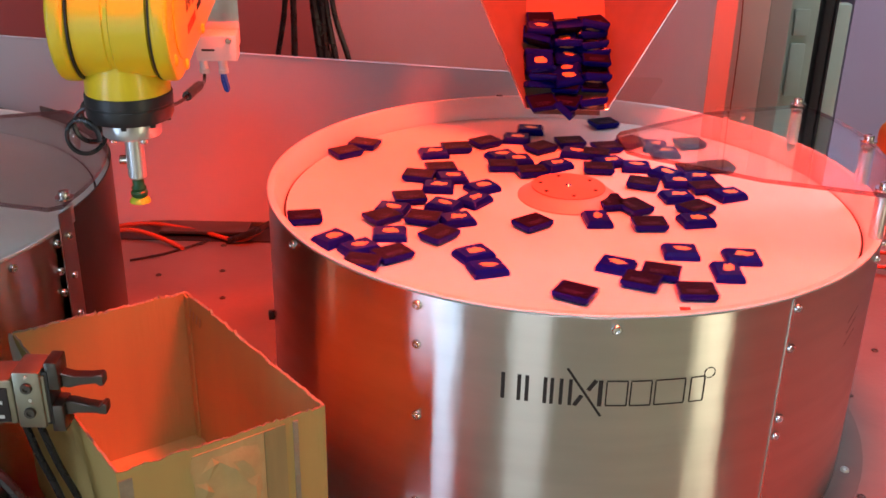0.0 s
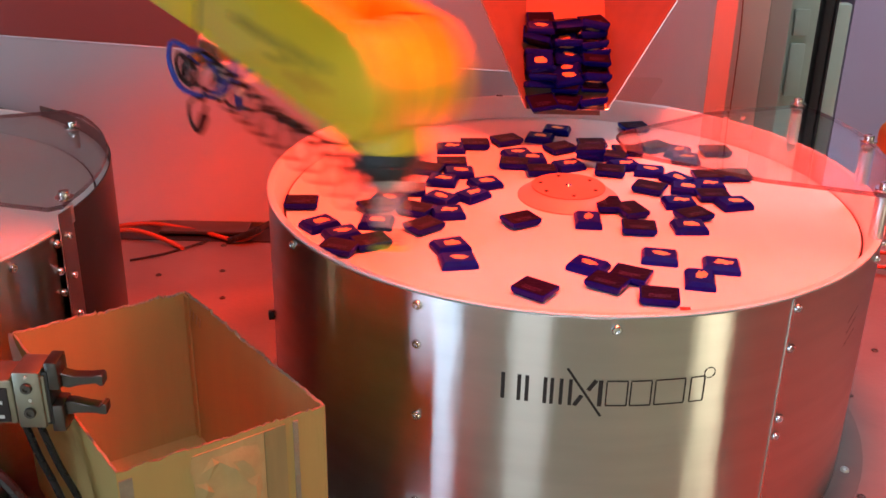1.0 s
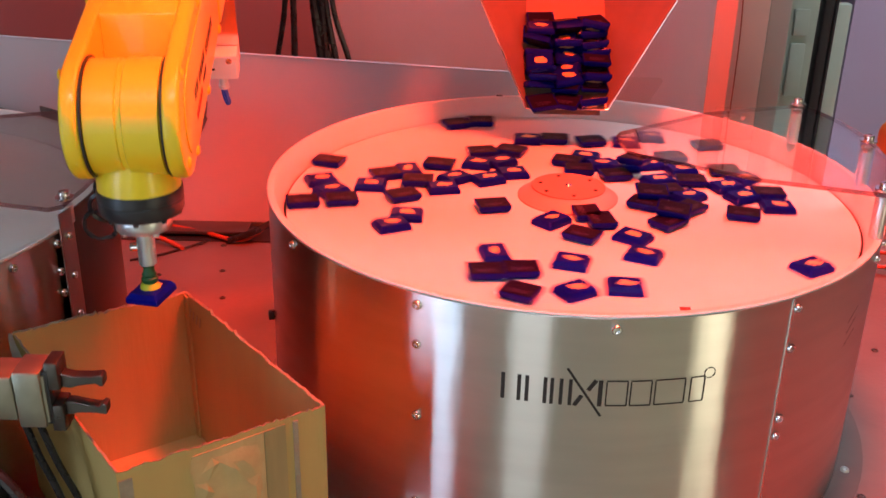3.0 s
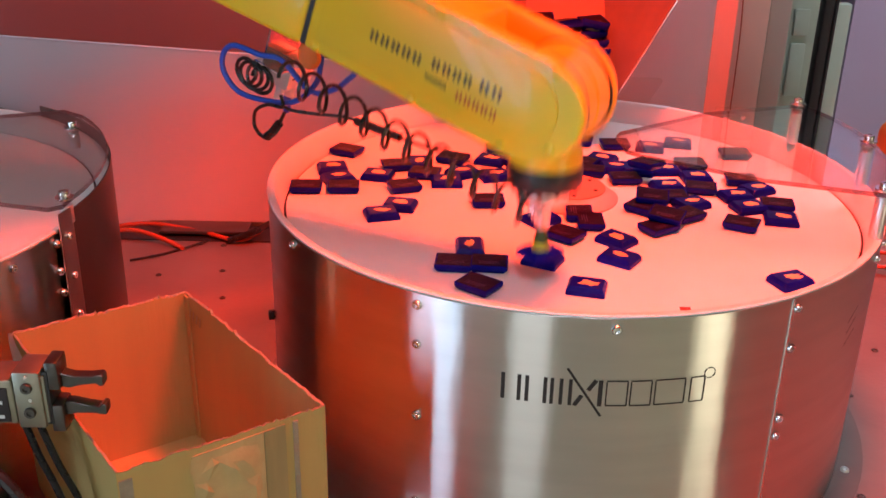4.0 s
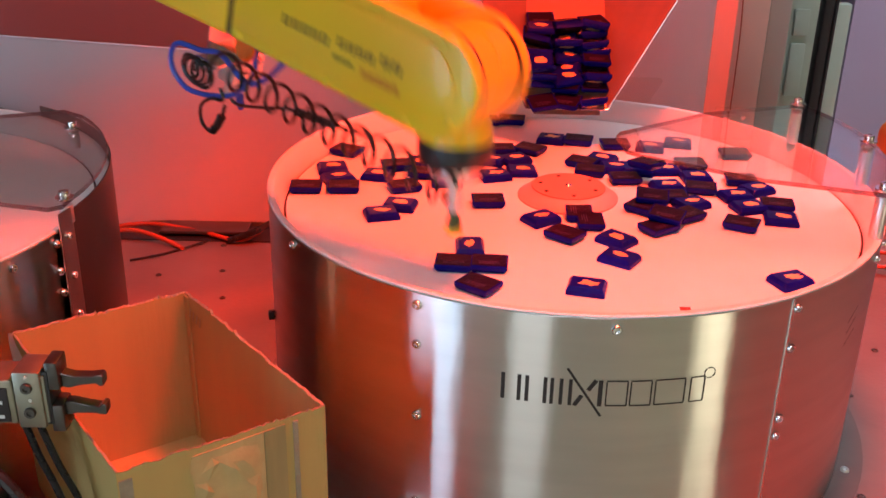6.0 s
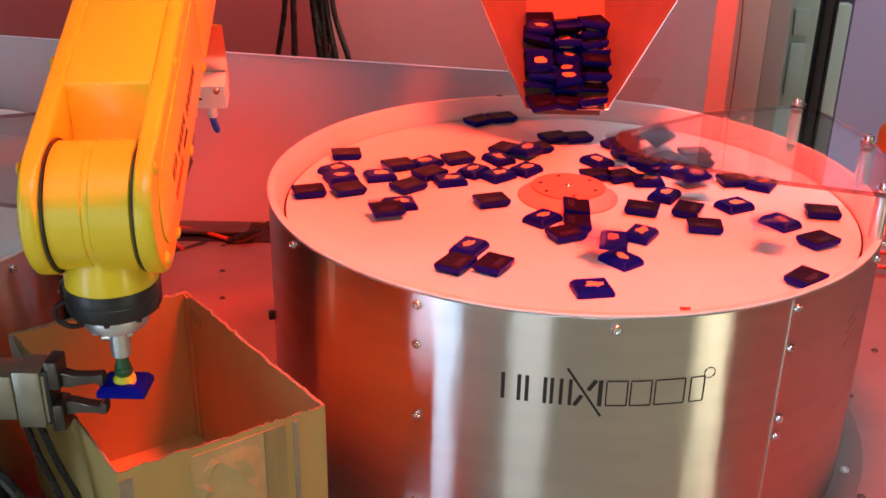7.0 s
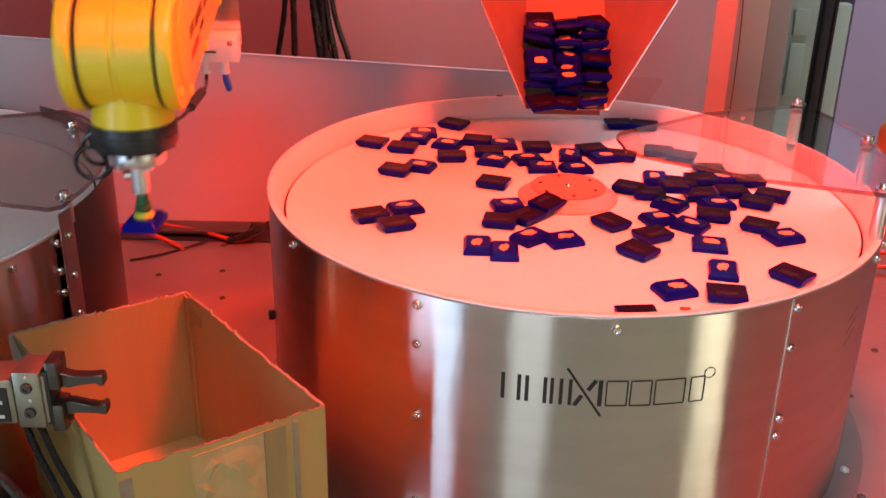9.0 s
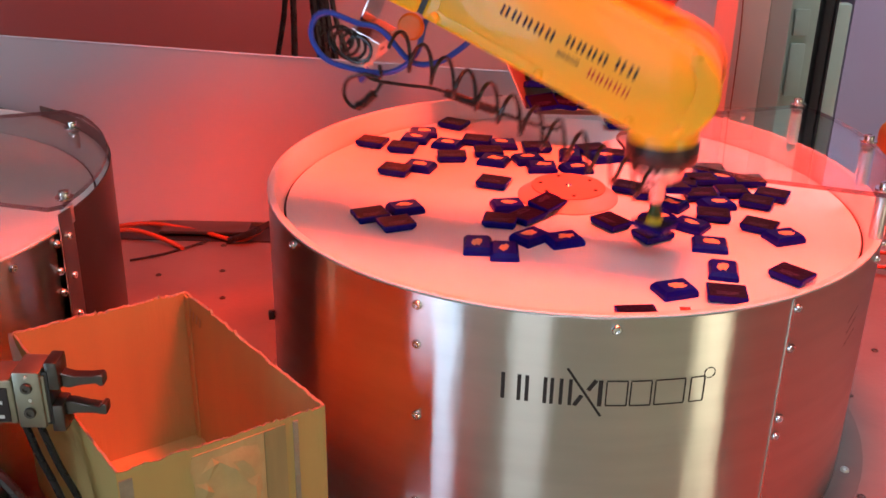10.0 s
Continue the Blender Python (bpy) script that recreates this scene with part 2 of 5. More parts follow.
wall_with_window("wall_west", 7.0, pose(-2.7, 2.7, 0, 0, 0, -90), 4.6, 6.0, -0.8, 1.6, WALL_DARK, "dark grey")
wall_with_window("wall_east", 7.0, pose(2.9, -4.3, 0, 0, 0, 90), 0.7, 1.8, -0.8, 1.6, WALL_WARM, "olive beige")
wall_with_window("wall_south", 5.6, pose(-2.7, -4.42, 0), 0.9, 2.1, -0.8, 1.6, WALL_WARM, "olive beige")
def window_bars(name, m, w0, w1, z0, z1, uprights):
    """Frame and glazing bars of a window opening, in its wall's own plane."""
    w = thing(name, "plain white painted workshop window with glazing bars", "window", "", m, "structure")
    for a0, a1, c0, c1 in ((w0, w0 + 0.05, z0, z1), (w1 - 0.05, w1, z0, z1), (w0 + 0.05, w1 - 0.05, z0, z0 + 0.05), (w0 + 0.05, w1 - 0.05, z1 - 0.05, z1)):
        part("window_frame", block(a0, a1, 0.075, 0.115, c0, c1, 0.003), WALL_WARM, w)
    for u, width in uprights:
        part("glazing_bar", block(u - width / 2, u + width / 2, 0.08, 0.11, z0 + 0.05, z1 - 0.05, 0.003), WALL_DARK, w)


window_bars("window_1", pose(-2.7, 2.7, 0, 0, 0, -90), 4.6, 6.0, -0.8, 1.6, ((4.97, 0.07), (5.45, 0.10)))
window_bars("window_2", pose(2.9, -4.3, 0, 0, 0, 90), 0.7, 1.8, -0.8, 1.6, ((1.05, 0.08), (1.42, 0.05)))
# north wall in two tones, redder in its left part
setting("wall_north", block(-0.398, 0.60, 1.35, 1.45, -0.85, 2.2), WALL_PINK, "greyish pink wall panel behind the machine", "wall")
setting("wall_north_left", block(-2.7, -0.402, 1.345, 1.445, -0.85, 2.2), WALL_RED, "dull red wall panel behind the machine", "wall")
setting("wall_lilac", block(0.935, 2.9, 1.74, 1.84, -0.85, 2.2), LILAC, "lilac grey painted wall beside the door", "wall")
setting("wall_recess", block(0.4, 2.9, 2.6, 2.7, -0.85, 2.2), GREENISH, "pale green wall seen through the doorway", "wall")

table = thing("machine_table", "worn machined metal table plate with countersunk screws", "machine table")
part("table_plate", prism([(-1.5, -0.52), (-0.17, -0.52), (-0.17, -0.345), (0.30, -0.345), (0.30, -0.52), (1.1, -0.52), (1.1, 0.52), (-1.5, 0.52)], -0.03, 0.0, "z", 0.002), TABLE, table)
part("table_frame", block(-1.45, 1.05, -0.34, 0.47, -0.85, -0.031, 0.004), WALL_DARK, table, "dark grey cabinet under the plate")
for sx, sy in ((-0.514, 0.289), (-0.43, 0.306), (-0.413, 0.224), (-0.446, 0.392), (0.404, 0.119), (0.337, 0.015), (0.284, -0.168), (0.46, 0.30), (0.42, 0.21), (-0.60, 0.36)):
    part("screw", screw_head(0.0042, 0.0015), BLACKENED, table, "", pose(sx, sy, 0))


# ---- feeder ----
DISC = 0.2366


def feeder(name, label, m):
    f = thing(name, label, "rotary feeder", "rotary feeders", m)
    wall_front = lathe([(0.3, 0.004), (0.3, 0.2575), (0.2985, 0.2585), (0.2985, 0.004)], 90, -149.5, -59.8, True)
    part("front_panel", wall_front, STEEL, f, "brushed stainless steel panel")
    part("side_panel", lathe([(0.2995, 0.004), (0.2995, 0.2575), (0.298, 0.2585), (0.298, 0.004)], 90, -59.6, 100, True), STEEL, f)
    part("side_panel", lathe([(0.2995, 0.004), (0.2995, 0.2575), (0.298, 0.2585), (0.298, 0.004)], 90, 100.1, 210.4, True), STEEL, f)
    part("seam_strip", lathe([(0.3008, 0.004), (0.3008, 0.2575), (0.2995, 0.2575), (0.2995, 0.004)], 2, -59.95, -59.55, True), BOLT, f, "bright bare sheet edge")
    part("liner", lathe([(0.2975, 0.20), (0.2975, 0.2588), (0.3001, 0.2588), (0.3001, 0.2600), (0.2994, 0.2606), (0.2945, 0.2606), (0.2930, 0.2595), (0.2855, 0.2395), (0.2848, 0.2325), (0.2848, 0.20)], 128, close=True), LINER, f, "white plastic funnel rim")
    disc = part("disc", lathe([(0.0, DISC), (0.2828, DISC), (0.2828, 0.228), (0.0, 0.228)], 128), WHITE_BELT, f, "white rubber disc")
    hub = part("hub", lathe([(0.0, 0.2478), (0.036, 0.2478), (0.0385, 0.2470), (0.049, 0.2395), (0.051, 0.2382), (0.051, DISC - 0.002)], 64), HUB, f, "low pale red plastic cone", pose(0.002, 0.006, 0))
    part("centre_screw", screw_head(0.0035, 0.0015), BOLT, hub, "", pose(0, 0, 0.2486))
    for a in (35, 105, 165, 215, 275, 335):
        part("hub_screw", lathe([(0, 0.0006), (0.0022, 0.0006), (0.0022, 0)], 10), CUT, hub, "", pose(0.029 * math.cos(radians(a)), 0.029 * math.sin(radians(a)), 0.2486))
    part("disc_gap", lathe([(0.2825, 0.2352), (0.2850, 0.2352)], 128), CUT, f, "narrow dark gap round the disc")
    part("hub_cap", lathe([(0.0, 0.0008), (0.0375, 0.0008), (0.0378, 0.0)], 64), HUB_CAP, hub, "red plastic cap", pose(0, 0, 0.2478))
    part("base_flange", lathe([(0.325, 0.0), (0.325, 0.003), (0.29, 0.0035), (0.29, 0.0)], 96, close=True), GREY_PLATE, f, "dull grey metal base plate")
    for a in (-25, -52, -80, -110, -140, -170, 20, 60):
        part("flange_screw", screw_head(0.0045, 0.003), ALU, f, "", pose(0.309 * math.cos(radians(a)), 0.309 * math.sin(radians(a)), 0.003))
    rivets = [(-148.5, 0.249), (-118.6, 0.248), (-118.6, 0.213), (-118.6, 0.146), (-88.7, 0.249), (-58.75, 0.248), (-58.75, 0.212), (-58.6, 0.145), (-58.65, 0.128), (-32.4, 0.249), (-118.6, 0.06), (-58.6, 0.05), (-15.0, 0.223), (-15.0, 0.202), (-15.0, 0.249), (-25.2, 0.249)]
    for a, z in rivets:
        part("rivet", screw_head(0.0042, 0.0028), BOLT, f, "", pose(0.3 * math.cos(radians(a)), 0.3 * math.sin(radians(a)), z, 0, 0, a) @ pose(0, 0, 0, 0, 90, 0))
    return f, disc


def on_shell(deg, z, r=0.3003):
    return Vector((r * math.cos(radians(deg)), r * math.sin(radians(deg)), z))


def shell_patch(corners, r0=0.2990, r1=0.3006):
    """A thin curved patch on the shell, from (degrees, height) corners."""
    bm = bmesh.new()
    lo = [bm.verts.new(on_shell(a, z, r0)) for a, z in corners]
    hi = [bm.verts.new(on_shell(a, z, r1)) for a, z in corners]
    bm.faces.new(lo)
    bm.faces.new(hi)
    for i in range(len(corners)):
        j = (i + 1) % len(corners)
        bm.faces.new((lo[i], lo[j], hi[j], hi[i]))
    return bm


def bar(a0, z0, a1, z1, w, r1=0.3006):
    """A straight stroke of width w metres on the shell."""
    d = Vector(((a1 - a0) * 0.3 * radians(1), z1 - z0)).normalized()
    px, pz = -d.y * w / 2 / (0.3 * radians(1)), d.x * w / 2
    return shell_patch([(a0 + px, z0 + pz), (a1 + px, z1 + pz), (a1 - px, z1 - pz), (a0 - px, z0 - pz)], 0.2990, r1)


bowl, disc = feeder("rotary_feeder", "round brushed stainless steel rotary feeder with white disc", pose(0, 0, 0))
feeder("rotary_feeder", "stainless steel rotary feeder with empty white disc and curved guard", pose(-0.7505, -0.0877, 0))
# the cut-out mark on the front panel, as plain bars of its size
for a0, a1, n, w in ((-104.6, -101.9, 2, 0.0030), (-101.0, -98.0, 2, 0.0030), (-97.3, -94.3, 3, 0.0028)):
    for k in range(n):
        part("cut_bar", bar(a0 + (a1 - a0) * k / (n - 1) * 0.9, 0.1815, a0 + (a1 - a0) * k / (n - 1) * 0.9, 0.2045, w), CUT, bowl, "dark cut-out bar")
for a0, z0, a1, z1, w in ((-95.2, 0.2140, -89.9, 0.1725, 0.0019), (-93.9, 0.1815, -92.9, 0.1905, 0.0032), (-92.0, 0.1955, -90.9, 0.2045, 0.0032), (-90.2, 0.1815, -90.2, 0.2045, 0.0034)):
    part("cut_bar", bar(a0, z0, a1, z1, w), CUT, bowl, "dark cut-out bar")
for a0, a1 in ((-89.3, -86.2), (-85.7, -82.6), (-82.0, -77.4), (-76.5, -74.3)):
    for z in (0.182, 0.204):
        part("cut_bar", bar(a0, z, a1, z, 0.0009), CUT, bowl, "thin dark cut-out bar")
    for a in (a0, a1):
        part("cut_bar", bar(a, 0.1828, a, 0.2032, 0.0010), CUT, bowl, "thin dark cut-out bar")


def shell_ring(deg, z, r, w, gaps):
    for k in range(gaps):
        s0, s1 = 360 / gaps * k + 6, 360 / gaps * (k + 1) - 6
        pts = [s0 + (s1 - s0) * i / 6 for i in range(7)]
        q = [(deg + (r + w) * math.cos(radians(s)) / (0.3 * radians(1)), z + (r + w) * math.sin(radians(s))) for s in pts]
        q += [(deg + r * math.cos(radians(s)) / (0.3 * radians(1)), z + r * math.sin(radians(s))) for s in reversed(pts)]
        part("cut_stroke", shell_patch(q), CUT, bowl, "dark cut-out stroke")


shell_ring(-73.6, 0.2065, 0.0042, 0.0007, 6)
for k in range(3):
    part("vent_slit", bar(-42.0, 0.184 + 0.011 * k, -38.5, 0.194 + 0.011 * k, 0.0004, 0.2997), CUT, bowl, "narrow dark vent slit")
part("rim_mark", block(-0.004, 0.004, -0.002, 0.002, 0, 0.0008), RED_INK, bowl, "small red mark", pose(0.062, -0.2775, 0.2600 - 0.004))
part("rim_mark", block(-0.004, 0.004, -0.002, 0.002, 0, 0.0008), CUT, bowl, "small dark mark", pose(-0.057, 0.2935, 0.2605))


def standoff(parent, x, y, z0, z1):
    so = part("standoff", lathe([(0, z1 - z0), (0.0056, z1 - z0), (0.0062, z1 - z0 - 0.001), (0.0062, 0)], 20), ALU, parent, "turned aluminium spacer", pose(x, y, z0))
    part("washer", lathe([(0, 0.0072), (0.0082, 0.0072), (0.0082, 0.0055), (0, 0.0055)], 20), BOLT, so, "", pose(0, 0, z1 - z0))
    part("cap_screw", lathe([(0, 0.0095), (0.0022, 0.0095), (0.0025, 0.0125), (0.0045, 0.0125), (0.005, 0.0118), (0.005, 0.0072)], 16), BOLT, so, "", pose(0, 0, z1 - z0))


def cover(label, m, posts, outline, z0=0.2995):
    c = thing("acrylic_guard", label, "guard plate", "acrylic guards", m)
    z1 = z0 + 0.004
    pl = part("clear_plate", prism(outline, z0, z1), ACRYLIC, c)
    n = len(outline)
    rim = bmesh.new()
    for i in range(n):
        a, b = Vector(outline[i]), Vector(outline[(i + 1) % n])
        d = (b - a).normalized()
        o = Vector((d.y, -d.x)) * 0.0003
        rim = join(rim, prism([a, b, b + o, a + o], z0, z1))
    part("cut_edge", rim, ACRYLIC_EDGE, c, "dull sawn edge")
    for x, y in posts:
        standoff(c, x, y, 0.2605, z0)
    return c


arc = [(0.300 * math.cos(radians(a)), 0.300 * math.sin(radians(a))) for a in range(-29, 27, 5)]
cover("clear acrylic guard plate on aluminium spacers over the disc", pose(0, 0, 0), ((0.264, 0.126), (0.2945, -0.003), (0.258, -0.140)), arc + [(0.155, 0.092), (0.052, 0.017), (0.046, 0.004), (0.050, -0.040), (0.062, -0.052), (0.160, -0.112)])
arc2 = [(0.300 * math.cos(radians(a)), 0.300 * math.sin(radians(a))) for a in range(-9, 42, 5)]
cover("clear acrylic guard plate over the empty feeder", pose(-0.7505, -0.0877, 0), ((0.2935, -0.054), (0.232, 0.148)), arc2 + [(0.20, 0.215), (-0.05, 0.12), (-0.05, -0.020), (0.238, -0.062), (0.285, -0.073), (0.295, -0.066)], 0.277)
gm = thing("bracket", "small clear acrylic upright bracket under the guard", "bracket", "", pose(0.196, 0.128, 0))
part("bracket_plate", block(-0.022, 0.022, -0.0015, 0.0015, 0.262, 0.2995), ACRYLIC, gm)
for k in (-0.009, 0.009):
    part("screw", screw_head(0.003, 0.002), BOLT, gm, "", pose(k, -0.0015, 0.288, 90, 0, 0))
guard = thing("curved_guard", "curved dark stainless steel splash guard round the feeder", "splash guard", "", pose(-0.7505, -0.0877, 0))
part("guard_sheet", lathe([(0.3016, 0.02), (0.3016, 0.272), (0.3028, 0.272), (0.3028, 0.02)], 48, -11.5, 59, True), DARK_SHEET, guard)
for z in (0.252, 0.214, 0.176, 0.10):
    part("guard_screw", screw_head(0.0038, 0.0026), BOLT, guard, "", pose(0.3042 * math.cos(radians(-12.5)), 0.3042 * math.sin(radians(-12.5)), z, 0, 0, -12.5) @ pose(0, 0, 0, 0, 90, 0))
part("guard_strip", lathe([(0.3032, 0.02), (0.3032, 0.276), (0.3042, 0.276), (0.3042, 0.02)], 4, -14.5, -10.5, True), STEEL_FLAT, guard, "folded sheet strip")

# ---- hopper chute: floor slopes down towards the disc ----
chute = thing("hopper_chute", "red-lit stainless steel hopper chute full of blue chocolates", "hopper")


def sheet(quad, t, mat, name, label=""):
    """A sheet of thickness t on four points."""
    q = [Vector(p) for p in quad]
    nrm = (q[1] - q[0]).cross(q[3] - q[0]).normalized() * t
    bm = bmesh.new()
    a = [bm.verts.new(p) for p in q]
    b = [bm.verts.new(p + nrm) for p in q]
    bm.faces.new(a)
    bm.faces.new(list(reversed(b)))
    for i in range(4):
        j = (i + 1) % 4
        bm.faces.new((a[i], a[j], b[j], b[i]))
    return part(name, bm, mat, chute, label)


sheet([(-0.033, 0.165, 0.283), (0.061, 0.165, 0.283), (0.068, 0.330, 0.420), (-0.030, 0.330, 0.420)], -0.0012, CHUTE_STEEL, "chute_floor")
sheet([(-0.030, 0.330, 0.420), (0.068, 0.330, 0.420), (0.115, 0.345, 0.480), (-0.07, 0.345, 0.480)], -0.0012, CHUTE_STEEL, "back_plate")
sheet([(-0.033, 0.165, 0.283), (-0.030, 0.330, 0.420), (-0.07, 0.345, 0.480), (-0.114, 0.165, 0.460)], 0.0012, CHUTE_STEEL, "side_plate")
sheet([(0.061, 0.165, 0.283), (0.1545, 0.165, 0.460), (0.115, 0.345, 0.480), (0.068, 0.330, 0.420)], 0.0012, CHUTE_STEEL, "side_plate")
sheet([(-0.024, 0.166, 0.2815), (0.052, 0.166, 0.2815), (0.052, 0.162, 0.2775), (-0.024, 0.162, 0.2775)], 0.0012, CHUTE_STEEL, "lip", "small bent lip")
for a, b in (((-0.033, 0.165, 0.283), (-0.114, 0.165, 0.460)), ((0.061, 0.165, 0.283), (0.1545, 0.165, 0.460)), ((-0.033, 0.165, 0.283), (0.061, 0.165, 0.283))):
    part("sheet_edge", tube([a, b], 0.0009, 6), BOLT, chute, "bright cut sheet edge")
# sheets out of view, added to keep overhead white fill out of the chute
for x0, x1, y0, y1, z0, z1 in ((-0.1165, -0.1150, 0.165, 0.362, 0.462, 0.95), (0.1555, 0.1570, 0.165, 0.362, 0.462, 0.95), (-0.1150, 0.1555, 0.3605, 0.362, 0.482, 0.95), (-0.1165, 0.1570, 0.165, 0.362, 0.951, 0.9525)):
    part("hopper_shade_sheet", block(x0, x1, y0, y1, z0, z1), CHUTE_STEEL, chute, "unseen hopper sheet, added to shade the chute")
part("hanger", block(-0.01, 0.05, 0.45, 0.47, 0.44, 2.2), WALL_DARK, chute, "dark hanger bar")
part("hanger_arm", block(-0.01, 0.05, 0.3622, 0.45, 0.50, 0.53), WALL_DARK, chute)

# ---- unseen hood added over the feeder: its lower edges bound the red light ----
hood = thing("light_limit_hood", "unseen black sheet hood over the feeder, added to limit the red light", "lamp hood")
part("hood_sheet", block(-0.215, 0.62, 0.147, 0.150, 0.745, 1.36), BLACK, hood)
part("hood_sheet", block(-0.218, -0.215, -0.35, 0.161, 0.75, 1.36), BLACK, hood)
part("hood_sheet", block(-0.218, 0.62, -0.353, -0.35, 0.56, 1.36), BLACK, hood)
part("hood_sheet", block(0.617, 0.62, -0.35, 0.158, 0.75, 1.36), BLACK, hood)
part("hood_top", block(-0.218, 0.62, -0.353, 0.161, 1.361, 1.364), BLACK, hood)
part("hood_rod", block(0.19, 0.21, -0.15, -0.13, 1.364, 2.2), BLACK, hood)

# ---- fittings out of view, added for the fill lamps ----
for x, y, sx, sy in ((0.1, -1.6, 1.2, 0.5), (1.0, 0.75, 1.2, 0.4)):
    fit = thing("overhead_fill_fitting", "added flat white fitting for the overhead fill, with a pale metal frame", "ceiling light", "ceiling lights", pose(x, y, 2.172))
    part("frame", join(block(-sx / 2 - 0.03, -sx / 2, -sy / 2 - 0.03, sy / 2 + 0.03, 0, 0.028), block(sx / 2, sx / 2 + 0.03, -sy / 2 - 0.03, sy / 2 + 0.03, 0, 0.028), block(-sx / 2, sx / 2, -sy / 2 - 0.03, -sy / 2, 0, 0.028), block(-sx / 2, sx / 2, sy / 2, sy / 2 + 0.03, 0, 0.028)), ALU, fit)
    part("back_plate", block(-sx / 2, sx / 2, -sy / 2, sy / 2, 0.016, 0.027), WHITE_PLASTIC, fit)
# lamp head out of view, added to give the red fill a body
spot = thing("red_fill_fitting", "added black metal head for the red fill, out of view behind the panel", "lamp", "", pose(-0.30, 1.20, 1.16))
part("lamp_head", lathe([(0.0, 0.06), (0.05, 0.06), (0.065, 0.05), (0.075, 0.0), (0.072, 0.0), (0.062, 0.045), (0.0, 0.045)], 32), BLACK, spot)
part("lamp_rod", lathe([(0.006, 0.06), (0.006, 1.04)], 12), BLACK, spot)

# ---- screens and wall behind ----
back = thing("back_panel", "pale grey sheet panel standing behind the feeders", "panel")
part("panel_sheet", prism([(-1.5, 0.0), (0.275, 0.0), (0.275, 0.1675), (0.209, 0.1830), (0.1145, 0.1940), (0.0, 0.2347), (-0.42, 0.2640), (-0.752, 0.2889), (-1.5, 0.345)], 0, 0.004, "y"), PANEL, back, "", pose(0, 0.510, 0, 0, 0, 4.8))
part("panel_edge", tube([(-1.5, -0.001, 0.345), (-0.752, -0.001, 0.2889), (-0.42, -0.001, 0.2640), (0.0, -0.001, 0.2347), (0.1145, -0.001, 0.1940), (0.209, -0.001, 0.1830), (0.275, -0.001, 0.1675)], 0.0022, 6), PANEL, back, "bright bent top edge", pose(0, 0.510, 0, 0, 0, 4.8))
tray = thing("cable_tray", "black slotted cable tray at the foot of the panel", "cable tray")
part("tray_bottom", block(-0.66, -0.33, 0.405, 0.462, 0.0005, 0.002), BLACK, tray)
part("tray_wall", block(-0.66, -0.33, 0.462, 0.4645, 0.0005, 0.008), DARK_ALU, tray, "thin metal upstand")
part("tray_lid", block(-0.545, -0.415, 0.415, 0.455, 0.006, 0.012, 0.002), DARK_SHEET, tray, "loose metal cover plate")
for ctrl in ([(-0.64, 0.40, 0.012), (-0.58, 0.405, 0.016), (-0.53, 0.39, 0.008), (-0.50, 0.37, 0.004)], [(-0.62, 0.43, 0.01), (-0.56, 0.44, 0.012), (-0.48, 0.42, 0.008), (-0.42, 0.40, 0.006), (-0.38, 0.44, 0.02)]):
    h = thing("hose", "orange pneumatic hose lying by the cable tray", "hose", "orange hoses")
    part("tube", tube(smooth_path(ctrl), 0.0035), ORANGE_HOSE, h)
h = thing("cable", "black cable curving out of the cable tray", "cable", "black cables")
part("sheath", tube(smooth_path([(-0.44, 0.40, 0.004), (-0.40, 0.40, 0.02), (-0.36, 0.43, 0.03), (-0.30, 0.46, 0.02)]), 0.005), CABLE, h)
h = thing("cable", "thin dark cable lying on the table plate", "cable", "black cables")
part("sheath", tube(smooth_path([(-0.565, 0.33, 0.002), (-0.53, 0.35, 0.002), (-0.50, 0.375, 0.002), (-0.47, 0.40, 0.004)]), 0.0018), CABLE, h)
for k, (x, bend, r) in enumerate(((-0.475, -0.03, 0.006), (-0.452, 0.0, 0.007), (-0.405, 0.02, 0.009), (-0.39, 0.012, 0.009), (-0.378, 0.03, 0.007), (-0.36, 0.05, 0.006), (-0.40, 0.045, 0.008))):
    h = thing("cable", "thick black cable hanging down behind the panel", "cable", "hanging cables")
    part("sheath", tube(smooth_path([(x - bend, 1.2, 0.9), (x - bend * 0.6, 1.2, 0.45), (x - bend * 0.2, 1.21, 0.2), (x + bend * 0.7, 1.2, 0.02), (x + bend, 1.2, -0.3)]), r), CABLE, h)
for dz in (0.0, 0.022):
    h = thing("hose", "orange pneumatic hose behind the feeder", "hose", "orange hoses")
    part("tube", tube(smooth_path([(0.40, 0.36, 0.004 + dz), (0.46, 0.345, 0.010 + dz), (0.52, 0.335, 0.012 + dz), (0.60, 0.33, 0.010 + dz), (0.70, 0.35, 0.006)]), 0.0032), ORANGE_HOSE, h)
latch = part("latch", join(block(-0.003, 0.003, -0.004, 0.004, -0.004, 0.004, 0.001), tube([(0, 0, 0.003), (0.006, -0.008, 0.008), (0.008, -0.016, 0.006)], 0.0012), tube([(0, 0, 0.0), (0.007, -0.010, 0.0), (0.008, -0.014, -0.004)], 0.001)), BLACK, bowl, "small black latch with wire ends", pose(*on_shell(-166, 0.135, 0.303), 0, 0, 14))
for dz, r in ((0.0, 0.0075), (0.010, 0.006)):
    h = thing("cable", "thick black corrugated cable behind the far feeder", "cable", "black cables")
    part("sheath", tube(smooth_path([(-0.80, 0.40, 0.190 + dz), (-0.757, 0.42, 0.178 + dz), (-0.740, 0.42, 0.177 + dz * 0.5), (-0.730, 0.42, 0.168), (-0.718, 0.42, 0.160 - dz), (-0.690, 0.43, 0.10), (-0.68, 0.44, 0.004)]), r), CABLE, h)
pil = thing("pillar", "square machine pillar, lit red on one side", "pillar")
